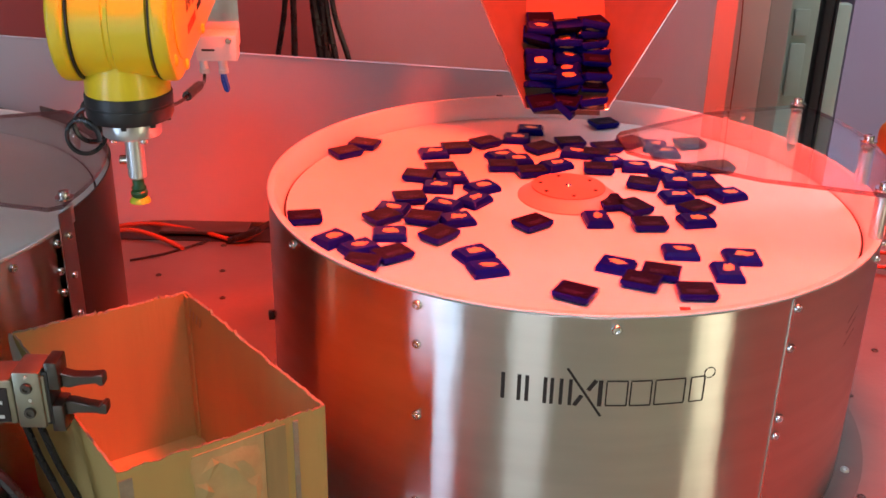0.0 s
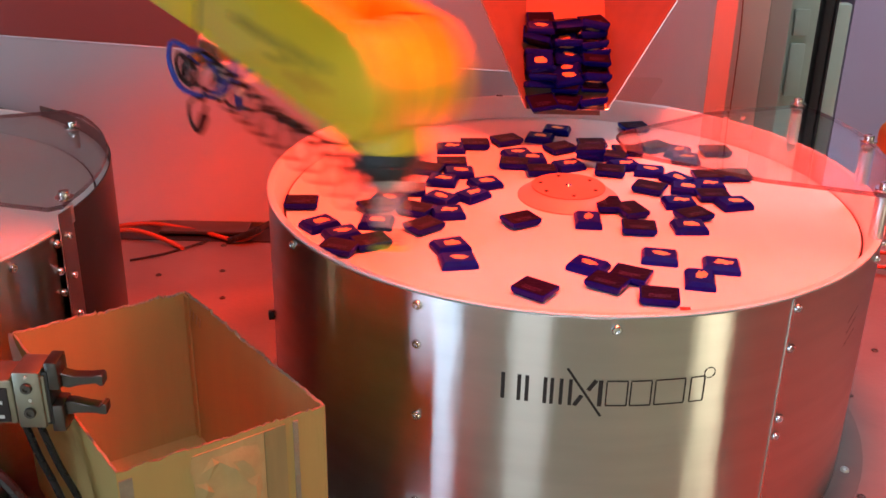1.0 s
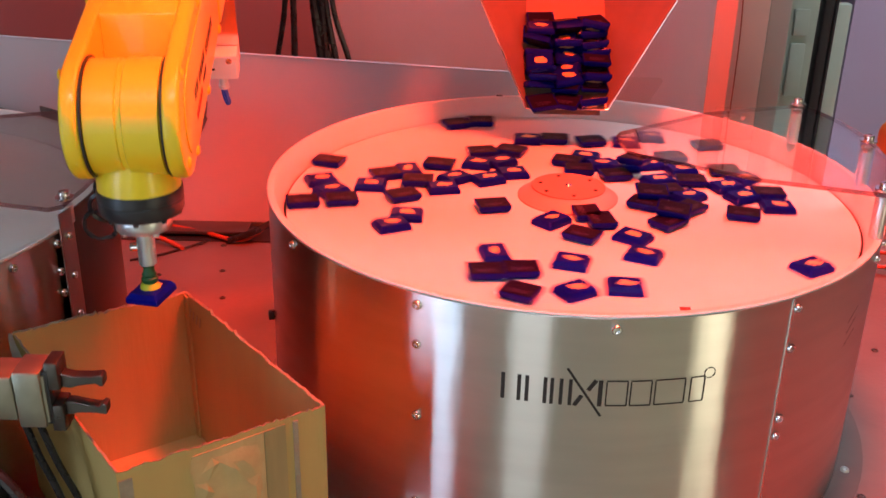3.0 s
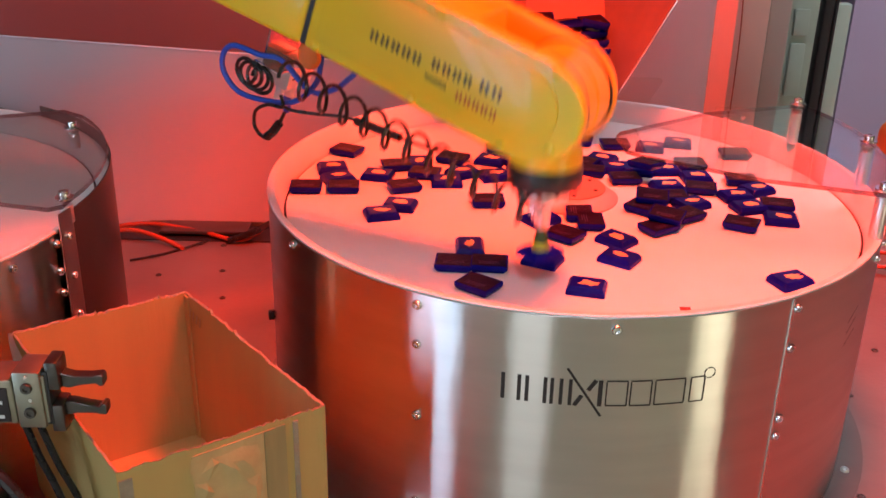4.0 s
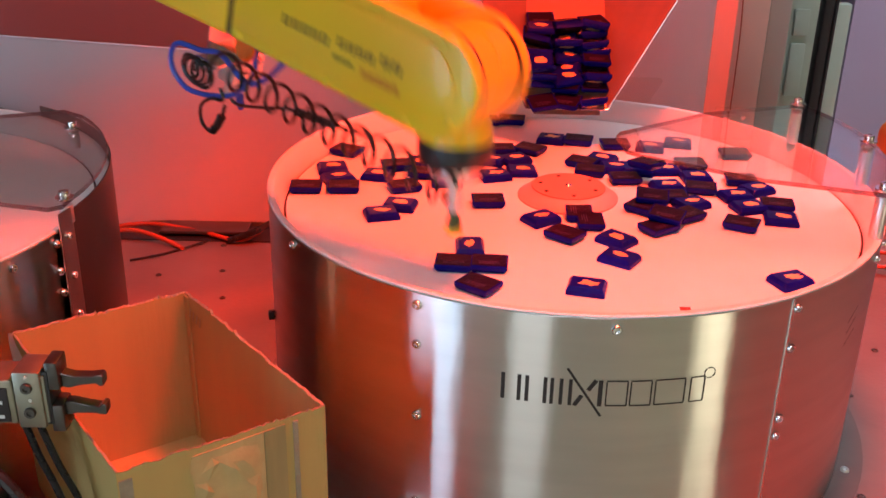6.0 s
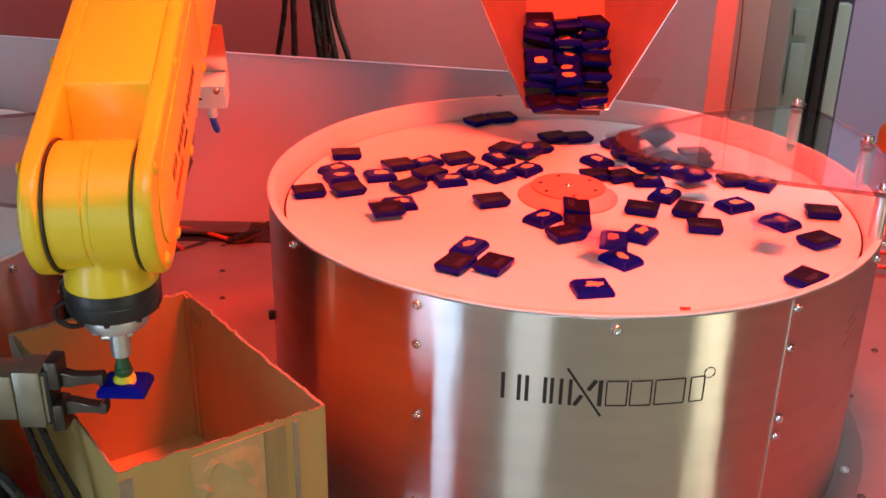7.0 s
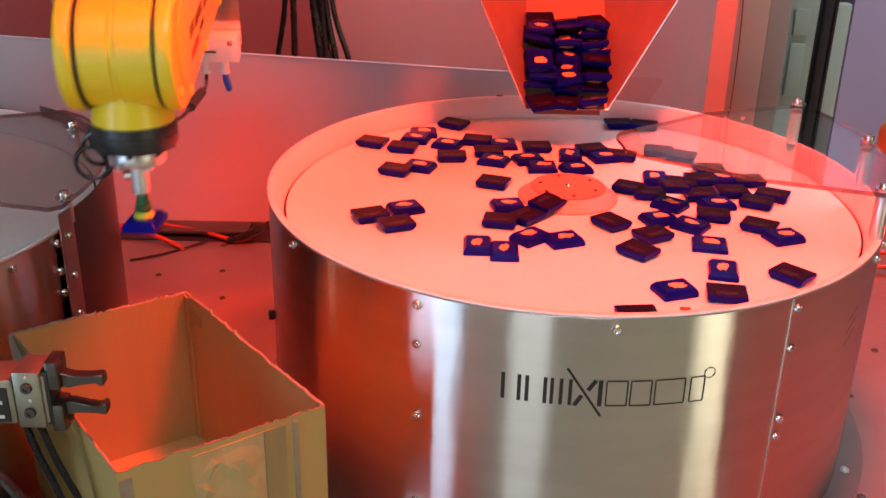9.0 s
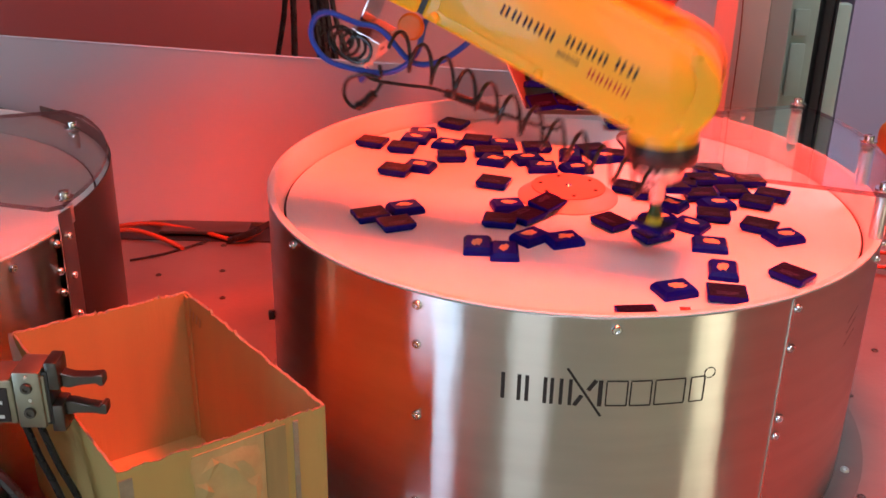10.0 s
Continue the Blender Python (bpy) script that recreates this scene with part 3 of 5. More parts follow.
part("post", block(0.431, 0.495, 1.02, 1.18, -0.85, 2.2, 0.003), POST, pil)
part("side_rail", block(0.498, 0.539, 1.03, 1.07, -0.85, 2.2, 0.002), PANEL_GREY, pil, "plain grey rail")
h = thing("cable", "thin red wire running down the pillar", "cable")
part("sheath", tube(smooth_path([(0.448, 1.016, 0.9), (0.437, 1.016, 0.45), (0.433, 1.016, 0.35), (0.441, 1.016, 0.22), (0.443, 1.016, 0.10), (0.440, 1.016, -0.2)]), 0.0012), ORANGE_HOSE, h)
door = thing("glazed_door", "dark framed glazed door standing ajar, pale green", "door")
part("door_frame", block(0.772, 0.796, 1.5, 1.54, -0.85, 2.2, 0.004), FRAME, door, "dark metal frame")
part("door_edge", block(0.798, 0.806, 1.5, 1.53, -0.85, 2.2, 0.003), FRAME, door)
part("door_leaf", block(0.808, 0.846, 1.52, 1.55, -0.85, 0.159, 0.003), GREENISH, door, "pale green door leaf")
part("door_leaf", block(0.70, 0.87, 1.72, 1.75, -0.85, 2.2, 0.003), GREENISH, door, "pale green moulded panel")
for z0, z1 in ((-0.12, 0.02), (0.04, 0.11)):
    part("moulding", block(0.775, 0.815, 1.708, 1.719, z0, z1, 0.004), GREENISH, door)
og = thing("orange_casing", "orange painted machine casing behind the feeder", "machine casing")
part("casing", block(0.585, 0.72, 0.48, 0.66, 0.0, 0.135, 0.02, 3), ORANGE, og)
sg = thing("sheet_guard", "small clear sheet guard standing behind the chute", "guard plate")
part("clear_sheet", prism([(0.10, 0.0), (0.205, 0.0), (0.196, 0.172), (0.214, 0.203), (0.210, 0.208), (0.10, 0.208)], 0.60, 0.603, "y"), ACRYLIC, sg)


# ---- cardboard box ----
BOX = (Vector((-0.474, -0.246)), Vector((-0.352, -0.163)), Vector((-0.208, -0.343)), Vector((-0.335, -0.429)))
BOX_B, BOX_H = 0.052, 0.205
carton = thing("cardboard_box", "open brown cardboard box with roughly cut top edges", "cardboard box")


def ragged_wall(a, b, t, seed):
    rnd = random.Random(seed)
    d = (b - a).normalized()
    inn = Vector((-d.y, d.x)) * -t
    n = 96
    bm = bmesh.new()
    hs, h = [], 0.0
    for i in range(n + 1):
        h = 0.86 * h + rnd.uniform(-0.0006, 0.0006)
        hs.append(BOX_H + h + rnd.uniform(-0.0004, 0.0004) + (0.0022 if rnd.random() < 0.03 else 0))
    rows = []
    for i in range(n + 1):
        p = a.lerp(b, i / n)
        q = p + inn
        rows.append([bm.verts.new((p.x, p.y, BOX_B)), bm.verts.new((p.x, p.y, hs[i])), bm.verts.new((q.x, q.y, hs[i] - rnd.uniform(0, 0.0015))), bm.verts.new((q.x, q.y, BOX_B))])
    for r, s in zip(rows, rows[1:]):
        for k in range(4):
            bm.faces.new((r[k], s[k], s[(k + 1) % 4], r[(k + 1) % 4]))
    bm.faces.new(rows[0])
    bm.faces.new(list(reversed(rows[-1])))
    edge = bmesh.new()
    for r0, (p0, p1) in zip(range(n), zip(rows, rows[1:])):
        q = [edge.verts.new(v.co + Vector((0, 0, 0.0004))) for v in (p0[1], p1[1], p1[2], p0[2])]
        edge.faces.new(q)
    return bm, edge


order = [BOX[1], BOX[0], BOX[3], BOX[2]]
for i in range(4):
    w, e = ragged_wall(order[i], order[(i + 1) % 4], -0.0020, 11 + i)
    wall = part("side_wall", w, CARD, carton)
    part("torn_edge", e, CARD_EDGE, wall, "pale torn edge")
part("bottom", prism([p.to_tuple() for p in order], BOX_B, BOX_B + 0.0035), CARD, carton)
stand = thing("box_stand", "plain dark metal stand under the cardboard box", "stand")
part("stand_block", block(-0.075, 0.075, -0.09, 0.09, 0.0, 0.0518, 0.002), WALL_DARK, stand, "", pose(-0.342, -0.295, 0, 0, 0, -52))
fd = (BOX[2] - BOX[3]).normalized()
fn = Vector((fd.y, -fd.x))


def on_front(u, z, out=0.0006):
    p = BOX[3] + fd * u + fn * out
    return (p.x, p.y, z)


def front_patch(quads, out=0.0007):
    bm = bmesh.new()
    for q in quads:
        v0 = [bm.verts.new(on_front(u, z, out)) for u, z in q]
        v1 = [bm.verts.new(on_front(u, z, 0.0001)) for u, z in q]
        bm.faces.new(v0)
        bm.faces.new(v1)
        for i in range(len(q)):
            j = (i + 1) % len(q)
            bm.faces.new((v0[i], v0[j], v1[j], v1[i]))
    return bm


part("packing_tape", front_patch([[(0.052, 0.056), (0.104, 0.056), (0.104, 0.200), (0.051, 0.1985)]]), TAPE, carton, "shiny brown packing tape")
rt = random.Random(5)
crumple = bmesh.new()
grid = [[crumple.verts.new(on_front(0.051 + 0.050 * i / 7 + rt.uniform(-0.0022, 0.0022), 0.110 + 0.084 * j / 9 + rt.uniform(-0.003, 0.003), 0.0009 + (rt.random() ** 2) * 0.0013 if 0 < i < 7 and 0 < j < 9 else 0.0008)) for j in range(10)] for i in range(8)]
for i in range(7):
    for j in range(9):
        a, b, c, d = grid[i][j], grid[i + 1][j], grid[i + 1][j + 1], grid[i][j + 1]
        for tri in (((a, b, c), (a, c, d)) if rt.random() < 0.5 else ((a, b, d), (b, c, d))):
            crumple.faces.new(tri)
part("crumpled_tape", crumple, TAPE, carton, "crumpled shiny brown tape", sharp=6)
part("old_tape", front_patch([[(0.1045, 0.056), (0.121, 0.056), (0.121, 0.2005), (0.1045, 0.2)]], 0.0008), TAPE_OLD, carton, "olive stained tape strip")
part("corner_tape", front_patch([[(0.001, 0.056), (0.010, 0.056), (0.010, 0.198), (0.001, 0.198)]], 0.0006), CARD_EDGE, carton, "pale bent corner strip")
part("tape_strip", front_patch([[(0.127, 0.056), (0.131, 0.056), (0.131, 0.2005), (0.127, 0.2005)]], 0.0009), CARD_EDGE, carton)
rd = (BOX[2] - BOX[1]).normalized()
fold = [BOX[1] + rd * u + Vector((rd.y, -rd.x)) * o for u, o in ((0.0030, 0.0028), (0.0105, 0.0028), (0.0100, 0.0042), (0.0030, 0.0042))]
part("corner_fold", prism([p.to_tuple() for p in fold], BOX_B + 0.004, BOX_H - 0.0015), CARD, carton, "overlapping glued corner flap")
lw2 = (BOX[3] - BOX[0]).normalized()
lo2 = Vector((lw2.y, -lw2.x))
flap = bmesh.new()
for side in (0.0008, 0.0016):
    flap.faces.new([flap.verts.new((*(BOX[0] + lw2 * u + lo2 * side), z)) for u, z in ((0.0, 0.2050), (0.010, 0.1990), (0.0280, 0.1930), (0.012, 0.1800), (-0.0068, 0.1725), (-0.011, 0.1950), (-0.006, 0.2030))])
part("torn_flap", flap, WHITE_PAPER, carton, "pale torn paper flap")
for k in range(4):
    u = 0.014 + 0.0062 * k
    p = BOX[1] + rd * u + Vector((rd.y, -rd.x)) * 0.0040
    part("printed_bar", block(-0.0009, 0.0009, -0.0003, 0.0003, -0.005, 0.005), TAPE_OLD, carton, "faded dark printing", pose(p.x, p.y, 0.190 - 0.0008 * k, 0, 18, math.degrees(math.atan2(rd.y, rd.x))))

# ---- turning gripper: axis along x, poses about its axis ----
GRIP = Vector((-0.402, -0.384, 0.2385))
grip = thing("turning_gripper", "worn metal two-finger gripper on a rotary drive", "gripper", "", pose(*GRIP))
head = part("gripper_body", join(block(-0.006, 0.0125, -0.013, 0.013, -0.0215, 0.0215, 0.0012), block(0.0125, 0.0145, -0.011, 0.011, -0.018, 0.018)), DARK_ALU, grip, "worn aluminium gripper body")
part("label_plate", block(-0.030, -0.010, -0.0145, -0.0135, -0.016, 0.010, 0.0003), CUT, head, "dark rating plate")
for k in range(4):
    part("label_bar", block(-0.028, -0.014 - 0.003 * (k % 2), -0.0149, -0.0144, -0.013 + 0.0055 * k, -0.0105 + 0.0055 * k), ALU, head, "pale unreadable print")
part("neck", join(block(-0.052, -0.006, -0.0135, 0.0135, -0.0185, 0.0160, 0.002)), DARK_ALU, head)
for z in (-0.009, 0.010):
    part("cap_screw", moved(lathe([(0, 0.001), (0.0018, 0.001), (0.002, 0.0022), (0.0036, 0.0022), (0.004, 0.0016), (0.004, 0)], 14), pose(0.003, -0.013, z, 90, 0, 0)), BLACKENED, head, "dull socket screw")
part("jaw_guide", block(0.0110, 0.0165, -0.0095, 0.0095, -0.0205, 0.0205, 0.0006), BLACK, head, "black jaw guide")
part("dowel_pin", moved(lathe([(0, 0.0006), (0.0014, 0.0006), (0.0016, 0)], 10), pose(0.0045, -0.013, 0.0005, 90, 0, 0)), BOLT, head)
part("dowel_pin", moved(lathe([(0, 0.0006), (0.0014, 0.0006), (0.0016, 0)], 10), pose(0.0035, -0.013, 0.0182, 90, 0, 0)), BOLT, head)
for s in (1, -1):
    j = part("jaw", join(block(0.0145, 0.0235, -0.009, 0.009, 0.006 if s > 0 else -0.027, 0.027 if s > 0 else -0.006, 0.0012)), BLACKENED, head, "square blackened jaw")
    prof = [(0.0235, 0.0165), (0.031, 0.0145), (0.043, 0.0145), (0.050, 0.0155), (0.0515, 0.0145), (0.0515, 0.0075), (0.049, 0.0070), (0.046, 0.0092), (0.037, 0.0078), (0.028, 0.0055), (0.0235, 0.0060)]
    part("finger", prism([(x, z * s) for x, z in prof], -0.0045, 0.0045, "y", 0.0006, 1), BLACKENED, head, "worn steel finger")
drive = thing("rotary_drive", "dark rotary drive unit behind the gripper", "actuator")
part("housing", block(-0.62, -0.457, -0.425, -0.345, 0.185, 0.285, 0.004), BLACK, drive)
part("column", block(-0.60, -0.47, -0.42, -0.35, 0.0, 0.186, 0.003), BLACK, drive, "black upright column")
part("foot", block(-0.62, -0.40, -0.47, -0.33, 0.0, 0.012, 0.002), ALU, drive, "aluminium mounting plate")
for k, ctrl in enumerate(([(-0.398, -0.388, 0.214), (-0.388, -0.392, 0.185), (-0.374, -0.396, 0.15), (-0.368, -0.40, 0.10), (-0.372, -0.41, 0.012)],
                          [(-0.408, -0.388, 0.214), (-0.400, -0.392, 0.19), (-0.386, -0.398, 0.155), (-0.380, -0.402, 0.11), (-0.384, -0.41, 0.012)],
                          [(-0.47, -0.395, 0.20), (-0.44, -0.41, 0.205), (-0.412, -0.418, 0.185), (-0.398, -0.42, 0.155), (-0.405, -0.42, 0.12), (-0.43, -0.42, 0.10), (-0.47, -0.41, 0.11)],
                          [(-0.47, -0.405, 0.19), (-0.44, -0.42, 0.192), (-0.418, -0.428, 0.175), (-0.408, -0.43, 0.15), (-0.415, -0.43, 0.12), (-0.44, -0.43, 0.105), (-0.47, -0.42, 0.12)])):
    h = thing("cable", "shiny black cable looping below the gripper", "cable", "gripper cables")
    part("sheath", tube(smooth_path(ctrl), 0.0026 if k < 2 else 0.0042), CABLE, h)

# ---- robot: hangs from above, forearm and wrist are moving parts ----
SHOULDER, REACH0, LA, LF = Vector((-0.369, -0.025, 0.793)), 0.011, 0.303, 0.313
TOOL, PRESS = 0.1365, 0.009
robot = thing("robot_arm", "yellow six-axis robot arm with a green suction cup", "robot arm")
part("base", lathe([(0.0, 2.2), (0.09, 2.2), (0.09, 1.02), (0.075, 1.0), (0.0, 1.0)], 40), YELLOW, robot, "", pose(SHOULDER.x, SHOULDER.y, 0))


def stadium(x1, r, z_lo, z_hi, n=20):
    return [(r * math.cos(a), r * math.sin(a)) for a in (math.pi / 2 + math.pi * i / n for i in range(n + 1))] + [(x1, z_lo), (x1, z_hi)]


upper = part("upper_arm", join(prism([(-0.05, 0.06), (-0.05, -0.06), (LA + 0.04, -0.05), (LA + 0.04, 0.05)], -0.05, 0.05, "y", 0.015, 3)), YELLOW, robot)
fore = part("forearm", prism([(0.047, -0.036), (0.060, -0.041), (0.204, -0.0432), (0.204, 0.0432), (0.068, 0.0432), (0.061, 0.014), (0.047, 0.002)], -0.0275, 0.0275, "y", 0.0015), YELLOW, robot)
SIDE, CUTX = 0.0395, 0.203
for s in (1, -1):
    pl = part("side_plate", prism(stadium(CUTX, 0.0435, -0.0435, 0.0435), 0.0268 * s, SIDE * s, "y", 0.0035, 3), YELLOW, fore)
    part("cover_plate", prism([(0.012 + x * 0.80, z * 0.74) for x, z in stadium(0.225, 0.0435, -0.0435, 0.0435)], (SIDE - 0.0001) * s, (SIDE + 0.0014) * s, "y", 0.0010, 2), YELLOW, fore)
    for bx, bz in ((-0.008, 0.0385), (0.012, -0.038), (0.095, 0.0385), (0.095, -0.0385), (0.192, 0.038), (0.192, -0.038), (-0.026, -0.022)):
        part("bolt_cap", moved(lathe([(0, 0.0022), (0.0028, 0.002), (0.0042, 0.0008), (0.0045, 0)], 14), pose(bx, (SIDE - 0.0001) * s, bz, -90 * s, 0, 0)), YELLOW, fore)
    y0, y1 = sorted(((SIDE + 0.0013) * s, (SIDE + 0.0017) * s))
    for x0, x1, n, z, h, ink in ((0.0234, 0.046, 2, 0.0005, 0.0090, INK), (0.050, 0.089, 4, -0.0015, 0.0085, INK), (0.096, 0.147, 5, -0.0045, 0.0090, INK), (0.0224, 0.0615, 5, -0.0165, 0.0068, RED_INK), (0.0695, 0.0903, 5, -0.0142, 0.0048, INK)):
        w = (x1 - x0) / n
        for i in range(n):
            xa = x0 + w * i
            stroke = w * 0.20
            two = join(block(xa + w * 0.14, xa + w * 0.14 + stroke, y0, y1, z - h / 2, z + h / 2), block(xa + w * 0.58, xa + w * 0.58 + stroke, y0, y1, z - h / 2, z + h / 2))
            part("lettering_bar", two, ink, fore, "red lettering bars" if ink is RED_INK else "black lettering bars")
part("elbow_casing", prism([(0.2065, -0.0445), (0.40, -0.052), (0.42, 0.0), (0.40, 0.065), (0.2065, 0.0445)], -0.0405, 0.0405, "y", 0.006, 3), YELLOW, fore)
part("joint_gap", prism([(0.2025, -0.0415), (0.2075, -0.0415), (0.2075, 0.0415), (0.2025, 0.0415)], -0.038, 0.038, "y"), BLACK, fore, "dark joint gap")
part("manifold", block(0.2355, 0.2560, -0.0469, -0.0085, -0.1160, -0.0910, 0.0015), WHITE_PLASTIC, fore, "white valve block")
part("manifold_label", block(0.2351, 0.2356, -0.0260, -0.0140, -0.1060, -0.1040), INK, fore, "small dark unreadable print")
part("manifold_screw", screw_head(0.0032, 0.0022), BOLT, fore, "", pose(0.2356, -0.0395, -0.0960, 0, -90, 0))
part("manifold_bracket", join(block(0.2565, 0.2580, -0.0480, 0.006, -0.1060, -0.0440), block(0.2300, 0.2580, -0.016, 0.020, -0.0890, -0.0875)), BOLT, fore, "bent sheet bracket")
part("valve_disc", moved(lathe([(0, 0.004), (0.010, 0.004), (0.012, 0.002), (0.012, 0)], 20), pose(0.214, 0.004, -0.066, -90, 0, 0)), ORANGE, fore, "round orange cap")
for k in (-0.0135, -0.0315):
    part("push_fitting", moved(lathe([(0, 0), (0.0042, 0), (0.0042, -0.011), (0.0048, -0.0115), (0.0048, -0.0150), (0, -0.0150)], 14), pose(0.2450, k, -0.1155)), WHITE_PLASTIC, fore, "white push-in hose fitting")
part("fitting_hose", tube(smooth_path([(0.2450, -0.0315, -0.130), (0.2445, -0.0330, -0.139), (0.2440, -0.0345, -0.146), (0.2450, -0.0330, -0.148), (0.2465, -0.0305, -0.140), (0.2470, -0.0300, -0.130)], 6), 0.0023), BLUE_HOSE, fore, "short blue hose loop")
part("valve_cable", tube(smooth_path([(0.245, -0.0135, -0.129), (0.232, -0.0145, -0.134), (0.205, -0.018, -0.126), (0.1745, -0.021, -0.1148), (0.140, -0.019, -0.1089), (0.1034, -0.017, -0.102), (0.0794, -0.014, -0.0963), (0.060, -0.010, -0.088)]), 0.0016), CABLE, fore, "thin black cable")
part("cable_connector", tube([(0.166, -0.0205, -0.1135), (0.158, -0.020, -0.112), (0.126, -0.0182, -0.1062), (0.118, -0.0178, -0.1047)], 0.0042), CABLE, fore, "black inline plug")
part("blue_tube", tube(smooth_path([(0.160, 0.0, -0.044), (0.166, 0.010, -0.0605), (0.179, 0.015, -0.080), (0.200, 0.015, -0.090), (0.235, 0.012, -0.079), (0.2565, 0.015, -0.083), (0.284, 0.016, -0.087), (0.293, 0.016, -0.100), (0.288, 0.016, -0.116), (0.268, 0.016, -0.126), (0.237, 0.016, -0.1194), (0.211, 0.014, -0.107), (0.200, 0.006, -0.085), (0.205, 0.0, -0.060), (0.205, 0.0, -0.042)]), 0.0026), BLUE_HOSE, fore, "blue air hose")
loops = [(0.243 + 0.0130 * math.cos(a) + 0.0010 * a, 0.020 + 0.0014 * math.sin(0.6 * a), -0.102 + 0.0120 * math.sin(a)) for a in (i * 0.35 for i in range(66))]
part("cable_loop", tube(loops, 0.0018, 6), CABLE, fore, "coiled black cable bundle")
part("pigtail", tube(smooth_path([(0.222, 0.022, -0.104), (0.2175, 0.022, -0.114), (0.232, 0.022, -0.119), (0.243, 0.022, -0.131), (0.240, 0.022, -0.146), (0.228, 0.022, -0.151), (0.221, 0.022, -0.143), (0.2165, 0.022, -0.131), (0.214, 0.022, -0.118)]), 0.0017), CABLE, fore, "thin black cable loop")
part("plug", tube([(0.2255, 0.022, -0.149), (0.2205, 0.022, -0.141), (0.2165, 0.022, -0.130)], 0.0042), CABLE, fore, "black plug")
helix = []
for i in range(390):
    u = i / 389
    a = u * 2 * math.pi * 11.5
    helix.append((0.216 - 0.250 * u + 0.005 * math.sin(a), 0.030 + 0.0125 * math.cos(a), -0.079 - 0.002 * math.sin(math.pi * u) + 0.0130 * math.sin(a)))
part("coil_cable", tube(helix, 0.0018, 6), CABLE, fore, "black spiral air cable")

wrist = part("wrist", join(moved(lathe([(0, -0.0262), (0.038, -0.0262), (0.0405, -0.0245), (0.0405, -0.004), (0.0395, -0.003), (0.0395, 0.0), (0.041, 0.001), (0.041, 0.0245), (0.0385, 0.0262), (0, 0.0262)], 48), pose(0, 0, 0, 90, 0, 0)),
                           lathe([(0, -0.01), (0.0255, -0.015), (0.0262, -0.034), (0.0292, -0.041), (0.0296, -0.0515), (0, -0.0515)], 48)), YELLOW, robot)
part("black_collar", lathe([(0, -0.0516), (0.0302, -0.0516), (0.0306, -0.0525), (0.0306, -0.059), (0.0301, -0.0594), (0.0301, -0.0604), (0.0305, -0.0608), (0.0305, -0.0675), (0.029, -0.0708), (0.022, -0.0722), (0, -0.0722)], 48), BLACK, wrist, "black plastic collar")
for s, a in ((1, 0), (-1, 0)):
    part("pivot_gap", moved(lathe([(0.0395, 0), (0.0425, 0), (0.0425, 0.0012), (0.0395, 0.0012)], 48, close=True), pose(0, 0.0264 * s, 0, 90, 0, 0)), BLACK, wrist, "dark joint gap")
for a in range(0, 360, 45):
    part("collar_screw", lathe([(0, -0.0735), (0.002, -0.0735), (0.002, -0.070)], 8), CUT, wrist, "", pose(0.0262 * math.cos(radians(a)), 0.0262 * math.sin(radians(a)), 0))
fl = part("tool_flange", lathe([(0, -0.0723), (0.0203, -0.0723), (0.0207, -0.0730), (0.0207, -0.0825), (0.0200, -0.0835), (0, -0.0835)], 40), ALU, wrist, "turned aluminium flange")
for a in (40, 130, 220, 310):
    part("flange_bolt", lathe([(0, -0.0870), (0.0025, -0.0870), (0.003, -0.0865), (0.003, -0.0835)], 10), BOLT, fl, "", pose(0.0155 * math.cos(radians(a)), 0.0155 * math.sin(radians(a)), 0))
stem = part("tool_stem", lathe([(0.0, 0.054), (0.0066, 0.054), (0.0066, 0.0200), (0.0058, 0.0190), (0.0, 0.0190)], 24), ALU, robot, "aluminium vacuum stem")
part("side_fitting", moved(lathe([(0.0012, 0.0055), (0.0032, 0.0055), (0.0034, 0.004), (0.0034, 0)], 12), pose(0.0025, 0.0065, 0.032, -90, 0, 0)), BOLT, stem, "small screwed fitting")
part("side_fitting", moved(lathe([(0.0012, 0.0055), (0.0032, 0.0055), (0.0034, 0.004), (0.0034, 0)], 12), pose(0.0065, 0, 0.032, 0, 90, 0)), BOLT, stem, "small screwed fitting")
part("suction_cup", lathe([(0.0, 0.0190), (0.0042, 0.0190), (0.0042, 0.0135), (0.0056, 0.0110), (0.0046, 0.0095), (0.0062, 0.0080), (0.0062, 0.0060), (0.0052, 0.0042), (0.0, 0.0042)], 24), GREEN, stem, "green bellows suction cup")
part("cup_lip", lathe([(0.0, 0.0042), (0.0054, 0.0042), (0.0074, 0.0018), (0.0076, 0.0), (0.0, 0.0002)], 24), LIME, stem, "yellow rubber lip")

# ---- chocolates ----
random.seed(7)
CHOCS = []


HALF = 0.0037


def choc_mesh():
    """Wrapped bar: bevelled top, flat back."""
    L, W, H = 0.0161, 0.0128, 2 * HALF
    bm = bmesh.new()
    rings = []
    for x, y, z in ((L, W, -H / 2), (L * 1.015, W * 1.02, -H / 2 + 0.0008), (L * 1.0, W * 1.0, 0.0002), (L * 0.88, W * 0.84, H / 2 - 0.0006), (L * 0.85, W * 0.80, H / 2)):
        ch = 0.0009
        rings.append([bm.verts.new(p) for p in ((x - ch, y, z), (x, y - ch, z), (x, -y + ch, z), (x - ch, -y, z), (-x + ch, -y, z), (-x, -y + ch, z), (-x, y - ch, z), (-x + ch, y, z))])
    for a, b in zip(rings, rings[1:]):
        for k in range(8):
            bm.faces.new((a[k], a[(k + 1) % 8], b[(k + 1) % 8], b[k]))
    bm.faces.new(rings[0])
    bm.faces.new(rings[-1])
    return bm


